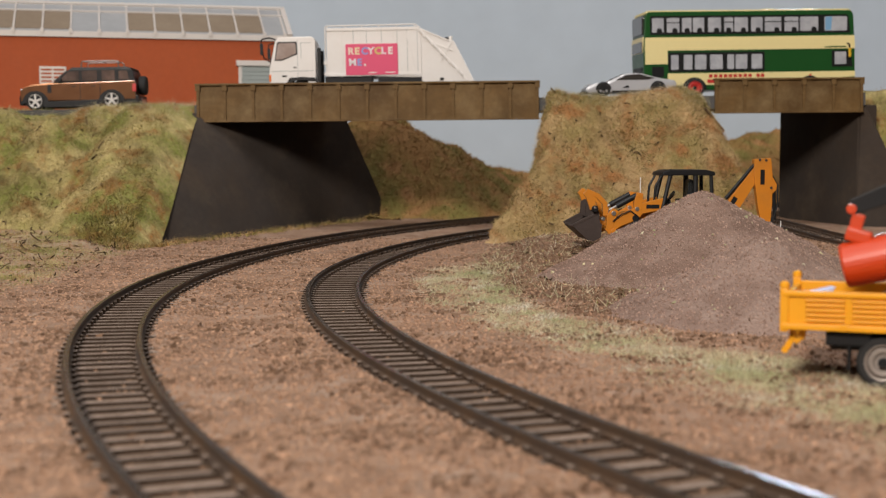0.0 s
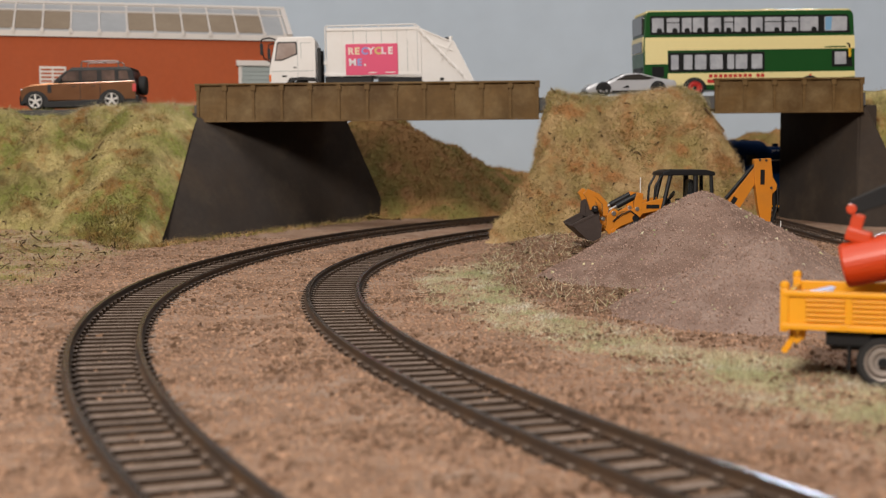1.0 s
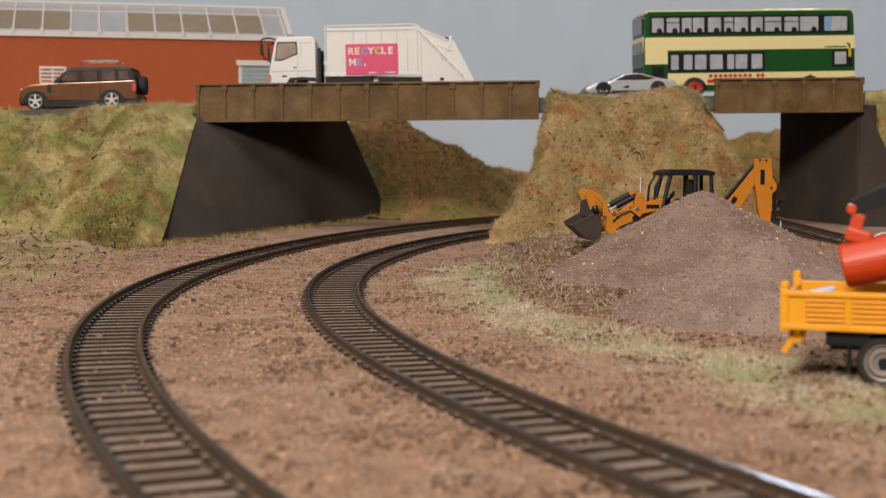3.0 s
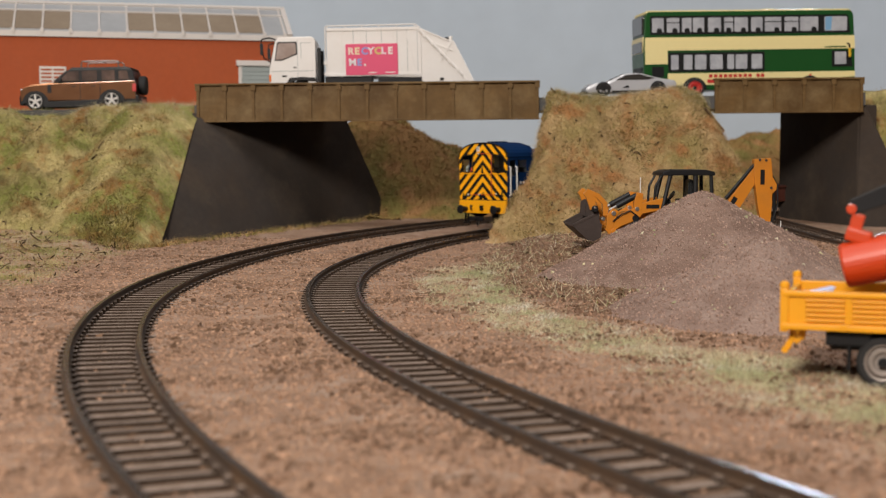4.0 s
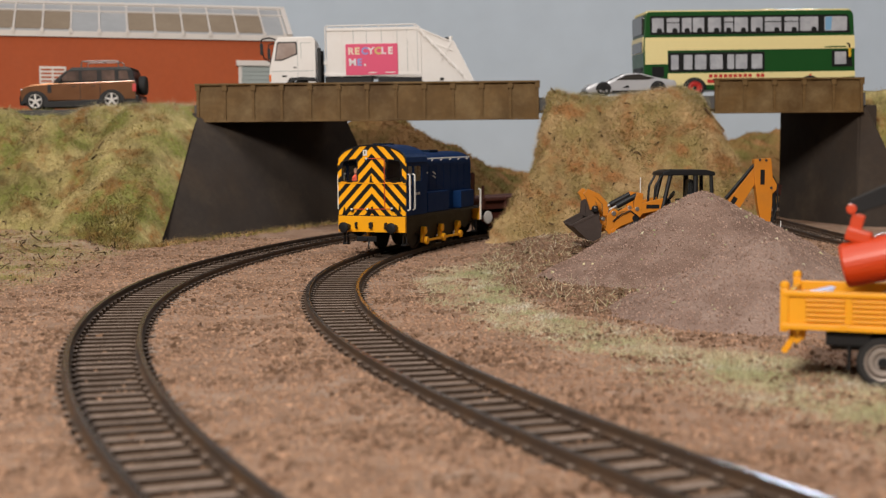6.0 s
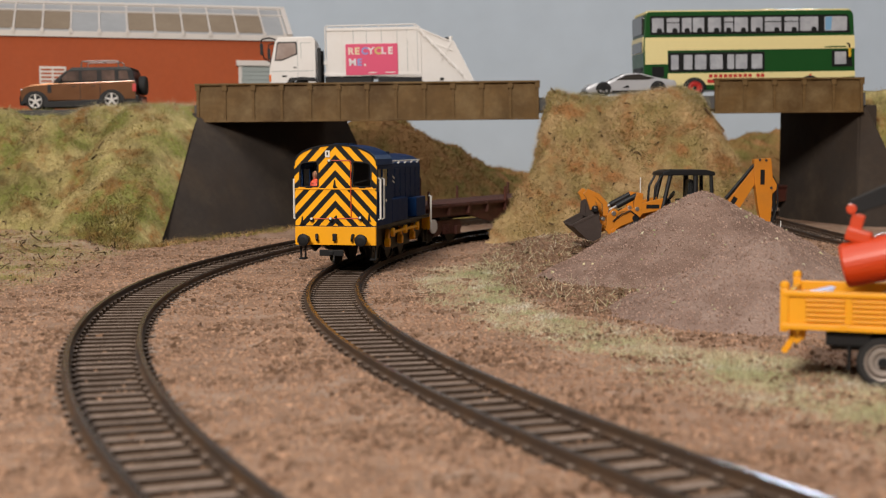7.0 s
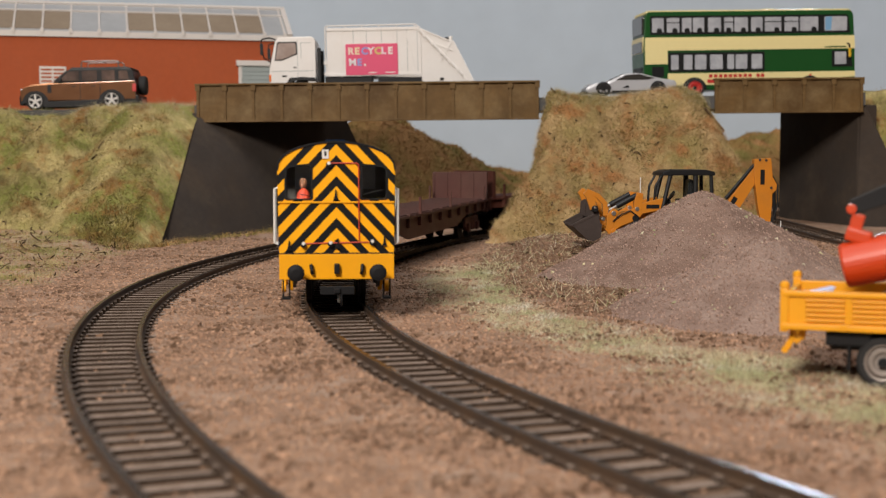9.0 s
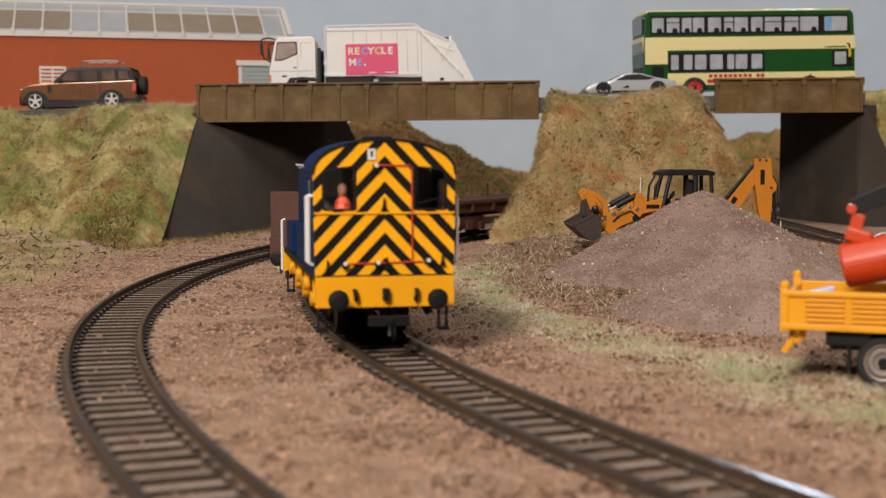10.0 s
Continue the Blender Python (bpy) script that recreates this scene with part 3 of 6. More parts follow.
def rounded(outline, corners):
    """Outline with some corners cut round: corners maps an index to a radius."""
    out = []
    n = len(outline)
    for i, p in enumerate(outline):
        r = corners.get(i, 0)
        if not r:
            out.append(p)
            continue
        p, a, b = Vector(p), Vector(outline[i - 1]), Vector(outline[(i + 1) % n])
        u, v = (a - p).normalized() * r, (b - p).normalized() * r
        for k in range(5):
            t = k / 4
            out.append(tuple((p + u) * (1 - t) ** 2 + p * 2 * t * (1 - t) + (p + v) * t ** 2))
    return out


def arch(half, side, crown, n=14, low=None):
    """Roof outline in (y, z): upright sides, then an arch."""
    pts = []
    for i in range(n + 1):
        a = math.pi * i / n
        pts.append((half * math.cos(a), side + (crown - side) * max(math.sin(a), 0.0) ** 0.85))
    return pts


def sheet_with_holes(x0, x1, outline, holes):
    """A plate across x with window openings cut through it: outline and holes in (y, z)."""
    from mathutils.geometry import tessellate_polygon
    bm = bmesh.new()
    loops = [outline] + holes
    flat = [p for lp in loops for p in lp]
    tris = tessellate_polygon([[Vector((0, y, z)) for y, z in lp] for lp in loops])
    lo = [bm.verts.new((x0, y, z)) for y, z in flat]
    hi = [bm.verts.new((x1, y, z)) for y, z in flat]
    for t in tris:
        for vs in (lo, hi):
            try:
                bm.faces.new([vs[k] for k in t])
            except ValueError:
                pass
    k = 0
    for lp in loops:
        n = len(lp)
        for i in range(n):
            bm.faces.new((lo[k + i], lo[k + (i + 1) % n], hi[k + (i + 1) % n], hi[k + i]))
        k += n
    return bm


def locomotive():
    """A six-wheeled diesel shunter, its cab at +x."""
    L = thing("locomotive", "dark blue diesel shunter with black and yellow striped cab end", "locomotive", "train")
    cab0, cab1 = 26.0, 53.0
    # cab end sheet with two openings
    outl = [(-17.0, 17.6), (17.0, 17.6)] + arch(17.4, 42.4, 50.6)
    wl = lambda s: rounded([(s * 7.5, 33.8), (s * 14.7, 33.8), (s * 14.7, 43.0), (s * 7.6, 43.7)], {0: 0.8, 1: 0.8, 2: 1.6, 3: 0.8})
    part("end_sheet", sheet_with_holes(cab1 - 0.9, cab1, outl, [wl(1), wl(-1)]), WASP, L, "black and yellow wasp striped cab end")
    for s in (1, -1):
        w = part("window_frame", sheet_with_holes(cab1 - 0.8, cab1 + 0.25, [(y + s * (0.6 if abs(y) > 11 else -0.6), z + (0.5 if z > 39 else -0.4)) for y, z in wl(s)], [wl(s)]), BLACK, L)
        p = part("pane", newprism([(y, z) for y, z in wl(s)], "x", cab1 - 0.6, cab1 - 0.45), PANE, w)
        p.visible_shadow = False
    part("waist_ledge", newbox(cab1 - 0.1, cab1 + 0.45, -17.2, 17.2, 32.5, 33.0, 0.1), YELLOW, L)
    part("sill_ledge", newbox(cab1 - 0.1, cab1 + 0.5, -17.0, 17.0, 17.3, 17.75, 0.1), BLACK, L)
    # cab sides, roof and back
    for s in (1, -1):
        y0, y1 = (16.6, 17.2) if s > 0 else (-17.2, -16.6)
        bm = bmesh.new()
        box(bm, cab0, cab1 - 0.9, y0, y1, 17.6, 31.5)
        box(bm, cab0, 33, y0, y1, 31.5, 42.6)
        box(bm, 42.2, 44.0, y0, y1, 31.5, 42.6)
        box(bm, 50.2, cab1 - 0.9, y0, y1, 31.5, 42.6)
        box(bm, 33, 50.2, y0, y1, 40.6, 42.6)
        box(bm, 33, 42.2, y0, y1, 31.5, 33.5)
        side = part("cab_side", bm, BLUE, L)
        p = part("pane", newbox(33, 50.2, (y0 + y1) / 2 - 0.06, (y0 + y1) / 2 + 0.06, 31.5, 40.6), PANE, side)
        p.visible_shadow = False
        part("side_stripe", newprism([(44.2, 17.8), (50.0, 17.8), (50.0, 31.0), (44.2, 31.0)], "y", s * 17.2, s * 17.26), BLUE, side)
        for hx in (44.6, 50.6):
            rail_bar = tube(bmesh.new(), [(hx, s * 17.2, 20.2), (hx, s * 18.3, 20.6), (hx, s * 18.3, 36.6), (hx, s * 17.2, 37.0)], 0.42, 8)
            part("handrail", rail_bar, WHITE, L, "white grab rail")
        for k, (a, b) in enumerate(((38.6, 40.2), (35.4, 37.4))):
            part("number_bar", newbox(a, b, s * 17.2 - 0.05, s * 17.2 + 0.05, 27.0, 28.2), WHITE, side)
    roof = [(y, z + 0.15) for y, z in arch(17.5, 42.3, 50.6)]
    inner = [(y * 0.955, z - 0.8) for y, z in arch(17.5, 42.3, 50.6)][::-1]
    part("cab_roof", newprism(roof + inner, "x", cab0 - 0.6, cab1 - 0.95), BLUE, L)
    part("roof_edge", newprism([(y * 1.005, z + 0.25) for y, z in arch(17.5, 42.3, 50.6)] + [(y * 0.985, z - 0.35) for y, z in arch(17.5, 42.3, 50.6)][::-1], "x", cab1 - 0.9, cab1 + 0.35), BLACK, L)
    part("cab_back", newprism([(-16.6, 17.6), (16.6, 17.6), (16.6, 42), (10, 47.5), (-10, 47.5), (-16.6, 42)], "x", cab0, cab0 + 0.8), BLUE, L)
    part("cab_lining", newprism([(-16.4, 18), (16.4, 18), (16.4, 41.8), (10, 47), (-10, 47), (-16.4, 41.8)], "x", cab0 + 0.9, cab0 + 1.4), LINING, L, "grey cab back wall")
    for s in (1, -1):
        part("back_window", newbox(cab0 + 1.4, cab0 + 1.7, s * 10 - 2.6, s * 10 + 2.6, 36, 43, 0.1), PALE_PANE, L)
        part("cab_side_lining", newbox(cab0 + 1.4, cab1 - 1.2, s * 16.35 - 0.1, s * 16.35 + 0.1, 18, 31.4), LINING, L)
    part("control_desk", newbox(cab1 - 9, cab1 - 5, -8, 8, 18, 31, 0.5), ROOF_DARK, L)
    for k, dx in enumerate((-5, 4)):
        part("roof_vent", newbox(38 + dx, 41 + dx, -3, 3, 50.4, 51.3, 0.3), ROOF_DARK, L)
    # bonnet with its doors and boxes
    hood = [(-12.2, 16.5), (12.2, 16.5)] + arch(12.2, 41.0, 46.6)
    part("bonnet", newprism(hood, "x", -51.5, cab0, bevel=0.0), BLUE, L)
    for i in range(7):
        x = -45 + i * 10.2
        for s in (1, -1):
            part("bonnet_door", newbox(x - 4.6, x + 4.6, s * 12.2 - 0.18, s * 12.2 + 0.18, 26.5, 40.2, 0.12), BLUE, L)
            for h in (29.5, 37.0):
                part("hinge", newbox(x - 4.2, x - 3.0, s * 12.4 - 0.2, s * 12.4 + 0.2, h, h + 0.7), BLUE, L)
    part("nose_sheet", newprism([(y * 0.99, z - 0.1) for y, z in hood], "x", -52.0, -51.5), WASP, L, "striped nose end")
    for s in (1, -1):
        part("side_box", newbox(-6, 24, s * 16.8 if s < 0 else 12.2, -12.2 if s < 0 else 16.8, 17.6, 27.5, 0.5), BLUE, L)
        part("side_box", newbox(-44, -24, s * 16.6 if s < 0 else 12.2, -12.2 if s < 0 else 16.6, 17.6, 26.5, 0.5), BLUE, L)
        bar = tube(bmesh.new(), [(-46, s * 13.2, 43.6), (20, s * 13.2, 43.6)], 0.32, 6)
        for i in range(6):
            tube(bar, [(-45 + i * 12.8, s * 12.0, 42.4), (-45 + i * 12.8, s * 13.2, 43.6)], 0.3, 6)
        part("handrail", bar, WHITE, L, "white grab rail")
        for zz in (36.4,):
            part("label_bar", newbox(13.0, 20, s * 12.5 - 0.05, s * 12.5 + 0.05, zz, zz + 0.7), WHITE, L)
        emblem = newprism([(2.0, 35.5), (5.6, 36.6), (5.6, 37.2), (2.0, 36.1)], "y", s * 12.45, s * 12.55)
        prism(emblem, [(2.0, 33.6), (5.6, 34.7), (5.6, 35.3), (2.0, 34.2)], "y", s * 12.45, s * 12.55)
        part("emblem", emblem, WHITE, L)
        part("end_handrail", tube(bmesh.new(), [(-52.5, s * 16.4, 10), (-52.5, s * 17.4, 10.4), (-52.5, s * 17.4, 26.0), (-52.5, s * 16.4, 26.4)], 0.45, 8), WHITE, L, "white grab rail")
    part("exhaust", cyl(bmesh.new(), (10, 0, 46), (10, 0, 48.6), 2.2, 14, bevel=0.3), ROOF_DARK, L)
    part("filler", newbox(-24, -12, -4, 4, 46.0, 47.6, 0.5), ROOF_DARK, L)
    # running plate, frames, beams
    part("running_plate", newbox(-53.2, 52.4, -16.9, 16.9, 16.2, 17.5, 0.2), BLACK, L)
    for s in (1, -1):
        bm = newprism([(-51, 16.2), (51, 16.2), (51, 10), (40, 6.2), (30, 8.8), (22, 5.6), (-22, 5.6), (-30, 8.8), (-40, 6.2), (-51, 10)], "y", s * 12.2, s * 13.2)
        part("frame", bm, BLACK, L)
    for ex in (53.0, -53.0):
        d = 1 if ex > 0 else -1
        part("buffer_beam", newbox(ex - 1.0 * d if d > 0 else ex, ex + 0.6 if d > 0 else ex + 1.0, -17.0, 17.0, 9.9, 17.4, 0.15), YELLOW, L, "plain yellow buffer beam")
        f = ex + 0.6 * d if d > 0 else ex
        for s in (1, -1):
            b = lathe(bmesh.new(), [(0, 1.5), (2.6 * d, 1.5), (2.7 * d, 1.1), (4.6 * d, 1.1), (4.7 * d, 2.45), (5.3 * d, 2.55), (5.7 * d, 2.3), (5.9 * d, 1.2)], 22)
            part("buffer", b, BLACK, L, at=Matrix.Translation((f, s * 12.0, 12.2)), smooth=False)
            part("brake_hose", tube(bmesh.new(), [(f, s * 7.6, 14.0), (f + 1.2 * d, s * 7.6, 14.2), (f + 1.5 * d, s * 7.4, 12.6), (f + 1.0 * d, s * 7.2, 11.6)], 0.55, 8), BLACK, L)
            st = newbox(ex - 6 if d > 0 else ex + 2, ex - 2 if d > 0 else ex + 6, s * 15.0 - 1.3, s * 15.0 + 1.3, 3.6, 4.3, 0.1)
            box(st, ex - 4.6 if d > 0 else ex + 3.4, ex - 3.4 if d > 0 else ex + 4.6, s * 15.0 - 1.2, s * 15.0 - 0.7, 4, 10.5)
            box(st, ex - 4.6 if d > 0 else ex + 3.4, ex - 3.4 if d > 0 else ex + 4.6, s * 15.0 + 0.7, s * 15.0 + 1.2, 4, 10.5)
            part("footstep", st, BLACK, L)
        hook = newbox(f - 0.2 if d > 0 else f - 1.8, f + 1.8 if d > 0 else f + 0.2, -0.8, 0.8, 11.6, 14.6, 0.4)
        part("draw_hook", hook, BLACK, L)
        cp = newbox(min(f, f + 7 * d), max(f, f + 7 * d), -0.9, 0.9, 6.4, 7.8, 0.2)
        box(cp, f + 5.6 * d - 0.5, f + 5.6 * d + 0.5, -5.0, 5.0, 5.9, 8.4, 0.25)
        tube(cp, [(f + 6.0 * d, 1.2, 6), (f + 6.6 * d, 1.2, 4.2), (f + 5.8 * d, 1.2, 2.6)], 0.35, 6)
        part("coupling", cp, BLACK, L, "black tension-lock coupling")
    part("dropper", tube(bmesh.new(), [(57.2, 0.4, 5.6), (57.8, 0.4, 3.4)], 0.35, 6), STEEL, L)
    # fittings on the end sheet
    wire = tube(bmesh.new(), [(cab1 + 0.3, -2.1, 44.3), (cab1 + 0.35, 6.0, 44.3), (cab1 + 0.35, 6.6, 43.8), (cab1 + 0.6, 6.6, 32.8), (cab1 + 0.35, 6.7, 21.3)], 0.2, 6)
    part("conduit", wire, RED, L, "thin red conduit")
    part("conduit", tube(bmesh.new(), [(cab1 + 0.35, -9.0, 20.5), (cab1 + 0.35, 10.6, 20.9)], 0.2, 6), RED, L, "thin red conduit")
    for y, z in ((-2.2, 44.3), (-9.8, 20.6), (-1.8, 20.8), (10.6, 21.2)):
        lamp_body = cyl(bmesh.new(), (cab1, y, z - 0.5), (cab1 + 1.2, y, z - 0.5), 0.85, 12, bevel=0.15)
        lb = part("marker_lamp", lamp_body, BLACK, L)
        part("lens", cyl(bmesh.new(), (cab1 + 1.1, y, z), (cab1 + 1.5, y, z), 0.5, 12), WHITE, lb, "white lamp lens")
    for y, z in ((-0.2, 34.4), (-14.0, 19.4), (14.2, 20.6), (0.4, 20.0)):
        part("lamp_bracket", newprism([(y - 0.75, z - 0.9), (y + 0.75, z - 0.9), (y + 0.3, z + 0.3), (y + 0.15, z + 2.0), (y - 0.15, z + 2.0), (y - 0.3, z + 0.3)], "x", cab1, cab1 + 0.8), BLACK, L)
    part("headcode_plate", newbox(cab1 + 0.05, cab1 + 0.4, -4.2, -2.2, 45.6, 48.3, 0.1), WHITE, L, "small white plate with a grey mark")
    part("mark", newbox(cab1 + 0.4, cab1 + 0.46, -3.5, -2.9, 46.4, 47.8), BLACK, L)
    for y0, y1, z0, z1 in ((8.0, 13.5, 35.0, 36.4), (-8.0, -12.0, 34.6, 35.4)):
        part("window_wiper", tube(bmesh.new(), [(cab1 + 0.3, y0, z0), (cab1 + 0.4, y1, z1)], 0.14, 5), BLACK, L)
    # driver: a plain moulded figure
    fig = lathe(bmesh.new(), [(30, 1.8), (33, 2.1), (35.4, 1.9), (36.4, 1.0), (36.8, 0.6)], 14, "z", 0, Matrix.Translation((cab1 - 4.2, -9.8, 0)))
    lathe(fig, [(36.6, 0.6), (37.3, 1.0), (38.4, 1.15), (39.4, 0.95), (39.8, 0.4)], 14, "z", 1, Matrix.Translation((cab1 - 4.2, -9.8, 0)))
    part("driver_figure", fig, [ORANGE_VEST, SKIN], L, "small moulded figure in an orange vest", smooth=True)
    # wheels with yellow cranks, and the rods
    wheels, rods = [], []
    for x in (23.5, 0.0, -24.5):
        for s in (1, -1):
            prof = [(-1.1, 9.6), (-0.7, 9.7), (-0.6, 9.05), (1.1, 9.0), (1.2, 8.2), (0.6, 7.9), (0.6, 2.0), (1.2, 1.8)]
            bm = lathe(bmesh.new(), [(u * s, r) for u, r in prof], 28, "y")
            cyl(bm, (0, 0, 0), (0, s * 6.6, 0), 1.4, 12)
            w = part("wheel", bm, BLACK, L, "black spoked wheel", at=Matrix.Translation((x, s * 8.2, 9.0)))
            cr = newprism(rounded([(-1.7, -1.9), (1.7, -1.9), (1.4, 6.0), (-1.4, 6.0)], {0: 1.4, 1: 1.4, 2: 1.2, 3: 1.2}), "y", s * 5.3, s * 6.6)
            cyl(cr, (0, s * 5.3, 0), (0, s * 7.4, 0), 1.9, 14)
            part("crank", cr, YELLOW, w, "yellow fly crank")
            wheels.append((w, x, s * 8.2))
    for s in (1, -1):
        rod = bmesh.new()
        box(rod, -24.5, 23.5, -0.4, 0.4, -0.55, 0.55, 0.15)
        for x in (23.5, 0.0, -24.5):
            cyl(rod, (x, -0.7, 0), (x, 0.7, 0), 1.9, 16, bevel=0.2)
        r = part("coupling_rod", rod, YELLOW, L, "yellow side rod")
        r.matrix_basis = pose(0, s * 16.4 * MM, 13.2 * MM)
        rods.append((r, s * 16.4))
    return L, wheels, rods


LOCO, LOCO_WHEELS, LOCO_RODS = locomotive()


def flat_wagon():
    """A long bogie flat with end bulkheads and side stanchions; its leading end at +x."""
    W = thing("flat_wagon", "brown bogie flat wagon with end bulkheads and stanchions", "railway wagon", "train")
    half = 123.0
    part("deck", newbox(-half, half, -15.6, 15.6, 18.2, 19.6, 0.2), DECKING, W, "dusty pink-brown deck")
    plank = None
    for i in range(41):
        x = -half + 3 + i * 5.92
        if plank is None:
            plank = part("deck_plank", newbox(-2.8, 2.8, -14.6, 14.6, 0, 0.45), DECKING, W)
            ob = plank
        else:
            ob = new("deck_plank", plank.data)
            ob.parent = W
        ob.location = (x * MM, 0, 19.6 * MM)
    for s in (1, -1):
        sole = newprism([(-half, 19.2), (half, 19.2), (half, 13.6), (72, 13.6), (48, 9.0), (-48, 9.0), (-72, 13.6), (-half, 13.6)], "y", s * 13.6, s * 14.4)
        box(sole, -half, half, s * 14.9 - 1.0, s * 14.9 + 1.0, 18.4, 19.3)
        part("sole_bar", sole, OXIDE, W)
        for i in range(12):
            x = -112 + i * 224 / 11
            part("side_bracket", newbox(x - 1.0, x + 1.0, s * 15.0 - 0.9, s * 15.0 + 0.9, 14.2, 20.2, 0.15), OXIDE, W)
            if i in (0, 4, 7, 11):
                part("stanchion", newbox(x - 0.55, x + 0.55, s * 15.2 - 0.5, s * 15.2 + 0.5, 20.0, 27.0, 0.1), OXIDE, W)
    for d in (1, -1):
        x = d * (half - 2.0)
        part("bulkhead", newbox(x - 0.8, x + 0.8, -15.6, 15.6, 19.2, 34.6, 0.2), OXIDE, W)
        for y in (-15.0, -7.5, 0, 7.5, 15.0):
            part("bulkhead_post", newbox(x - 1.5 if d > 0 else x + 0.3, x - 0.3 if d > 0 else x + 1.5, y - 0.6, y + 0.6, 19.2, 34.2, 0.1), OXIDE, W)
        part("head_stock", newbox(min(d * half, d * (half + 1.2)), max(d * half, d * (half + 1.2)), -15.4, 15.4, 12.4, 19.4, 0.15), OXIDE, W)
        for s in (1, -1):
            b = lathe(bmesh.new(), [(0, 1.4), (2.4 * d, 1.4), (2.5 * d, 1.0), (4.4 * d, 1.0), (4.5 * d, 2.6), (5.4 * d, 2.6), (5.6 * d, 1.4)], 20)
            part("buffer", b, BLACK, W, "", at=Matrix.Translation((d * (half + 1.0), s * 11.6, 13.0)))
        part("coupling", newbox(min(d * half, d * (half + 6)), max(d * half, d * (half + 6)), -1, 1, 6.4, 7.8, 0.2), BLACK, W)
    wheels = []
    for bx in (92.0, -92.0):
        for s in (1, -1):
            side = newprism([(bx - 17, 7.0), (bx - 12, 4.4), (bx - 6, 4.4), (bx - 3, 6.4), (bx + 3, 6.4), (bx + 6, 4.4), (bx + 12, 4.4), (bx + 17, 7.0), (bx + 15, 11.6), (bx - 15, 11.6)], "y", s * 11.6, s * 13.0, bevel=0.3)
            for ax in (-11.5, 11.5):
                box(side, bx + ax - 2.2, bx + ax + 2.2, s * 13.4 - 0.9, s * 13.4 + 0.9, 4.0, 8.4, 0.4)
            for k in range(4):
                cyl(side, (bx - 2.4 + k * 1.6, s * 13.2, 4.6), (bx - 2.4 + k * 1.6, s * 13.2, 9.6), 0.7, 8)
            part("bogie_side", side, OXIDE, W)
            if bx > 0:
                bw = lathe(bmesh.new(), [(-0.4, 3.0), (-0.3, 3.5), (0.3, 3.5), (0.4, 3.0)], 22, "y", 0, Matrix.Translation((bx + 16, s * 15.4, 9.4)))
                part("brake_wheel", bw, WHITE, W, "white handbrake wheel")
        part("bolster", newbox(bx - 4, bx + 4, -12, 12, 9.0, 13.8, 0.3), BLACK, W)
        for ax in (-11.5, 11.5):
            bm = cyl(bmesh.new(), (0, -12, 0), (0, 12, 0), 0.9, 10)
            for s in (1, -1):
                lathe(bm, [(s * 8.9, 2.0), (s * 9.0, 6.2), (s * 7.4, 6.3), (s * 7.3, 7.1), (s * 6.8, 7.1), (s * 6.7, 2.0)], 22, "y")
            w = part("wheelset", bm, BLACK, W, at=Matrix.Translation((bx + ax, 0, 6.3)))
            wheels.append((w, bx + ax))
    return W, wheels


WAGON, WAGON_WHEELS = flat_wagon()
WAGON_TWO = copy_thing(WAGON, Matrix())
WAGON_TWO_WHEELS = [(o, x) for o, (w, x) in zip([c for c in WAGON_TWO.children if c.name.startswith("wheelset")], WAGON_WHEELS)]

def road_wheel(parent, x, y, r, width, hub, spokes=5, hub_r=0.62, face=0, spoke=0.085, dish=False):
    """A tyre with its rim; y is the outer face, towards -y when negative."""
    s = face or (1 if y > 0 else -1)
    bm = lathe(bmesh.new(), [(-s * width * 0.45, r * hub_r * 0.98), (0, r * hub_r), (0, r * 0.9), (-s * width * 0.12, r), (-s * width * 0.88, r), (-s * width, r * 0.9), (-s * width, r * 0.5), (-s * width * 0.5, r * hub_r * 0.9)], 26, "y", caps=False)
    t = part("tyre", bm, TYRE, parent, at=Matrix.Translation((x, y, r)))
    rim = lathe(bmesh.new(), [(-s * width * 0.3, r * 0.2), (-s * width * 0.3, r * hub_r * 0.86), (-s * 0.02, r * hub_r * 0.92), (s * 0.1, r * hub_r), (-s * 0.2, r * hub_r * 1.03)], 26, "y", caps=False)
    for k in range(spokes):
        a = 2 * math.pi * k / spokes
        box(rim, -r * spoke, r * spoke, min(-s * width * 0.25, 0), max(-s * width * 0.25, 0), r * 0.05, r * hub_r * 0.93, m=Matrix.Rotation(a, 4, "Y"))
    cyl(rim, (0, -s * width * 0.3, 0), (0, s * 0.12, 0), r * 0.17, 12)
    if dish:
        lathe(rim, [(-s * width * 0.22, r * 0.12), (-s * width * 0.2, r * hub_r * 0.42), (-s * width * 0.08, r * hub_r * 0.55), (-s * width * 0.06, r * hub_r * 0.7), (-s * width * 0.2, r * hub_r * 0.9), (-s * width * 0.28, r * hub_r * 0.9)], 28, "y", caps=False)
    rim = part("rim", rim, hub, t)
    if dish:
        part("hub_cap", cyl(bmesh.new(), (0, -s * width * 0.3, 0), (0, s * 0.2, 0), r * 0.19, 14, bevel=0.1), DARK_TRIM, rim)
    else:
        part("hub_backing", cyl(bmesh.new(), (0, -s * width * 0.4, 0), (0, -s * width * 0.265, 0), r * hub_r * 0.85, 20), TYRE, rim)
    return t


def side_panel(outline, y, t=0.18):
    return newprism(outline, "y", y - t, y + t)


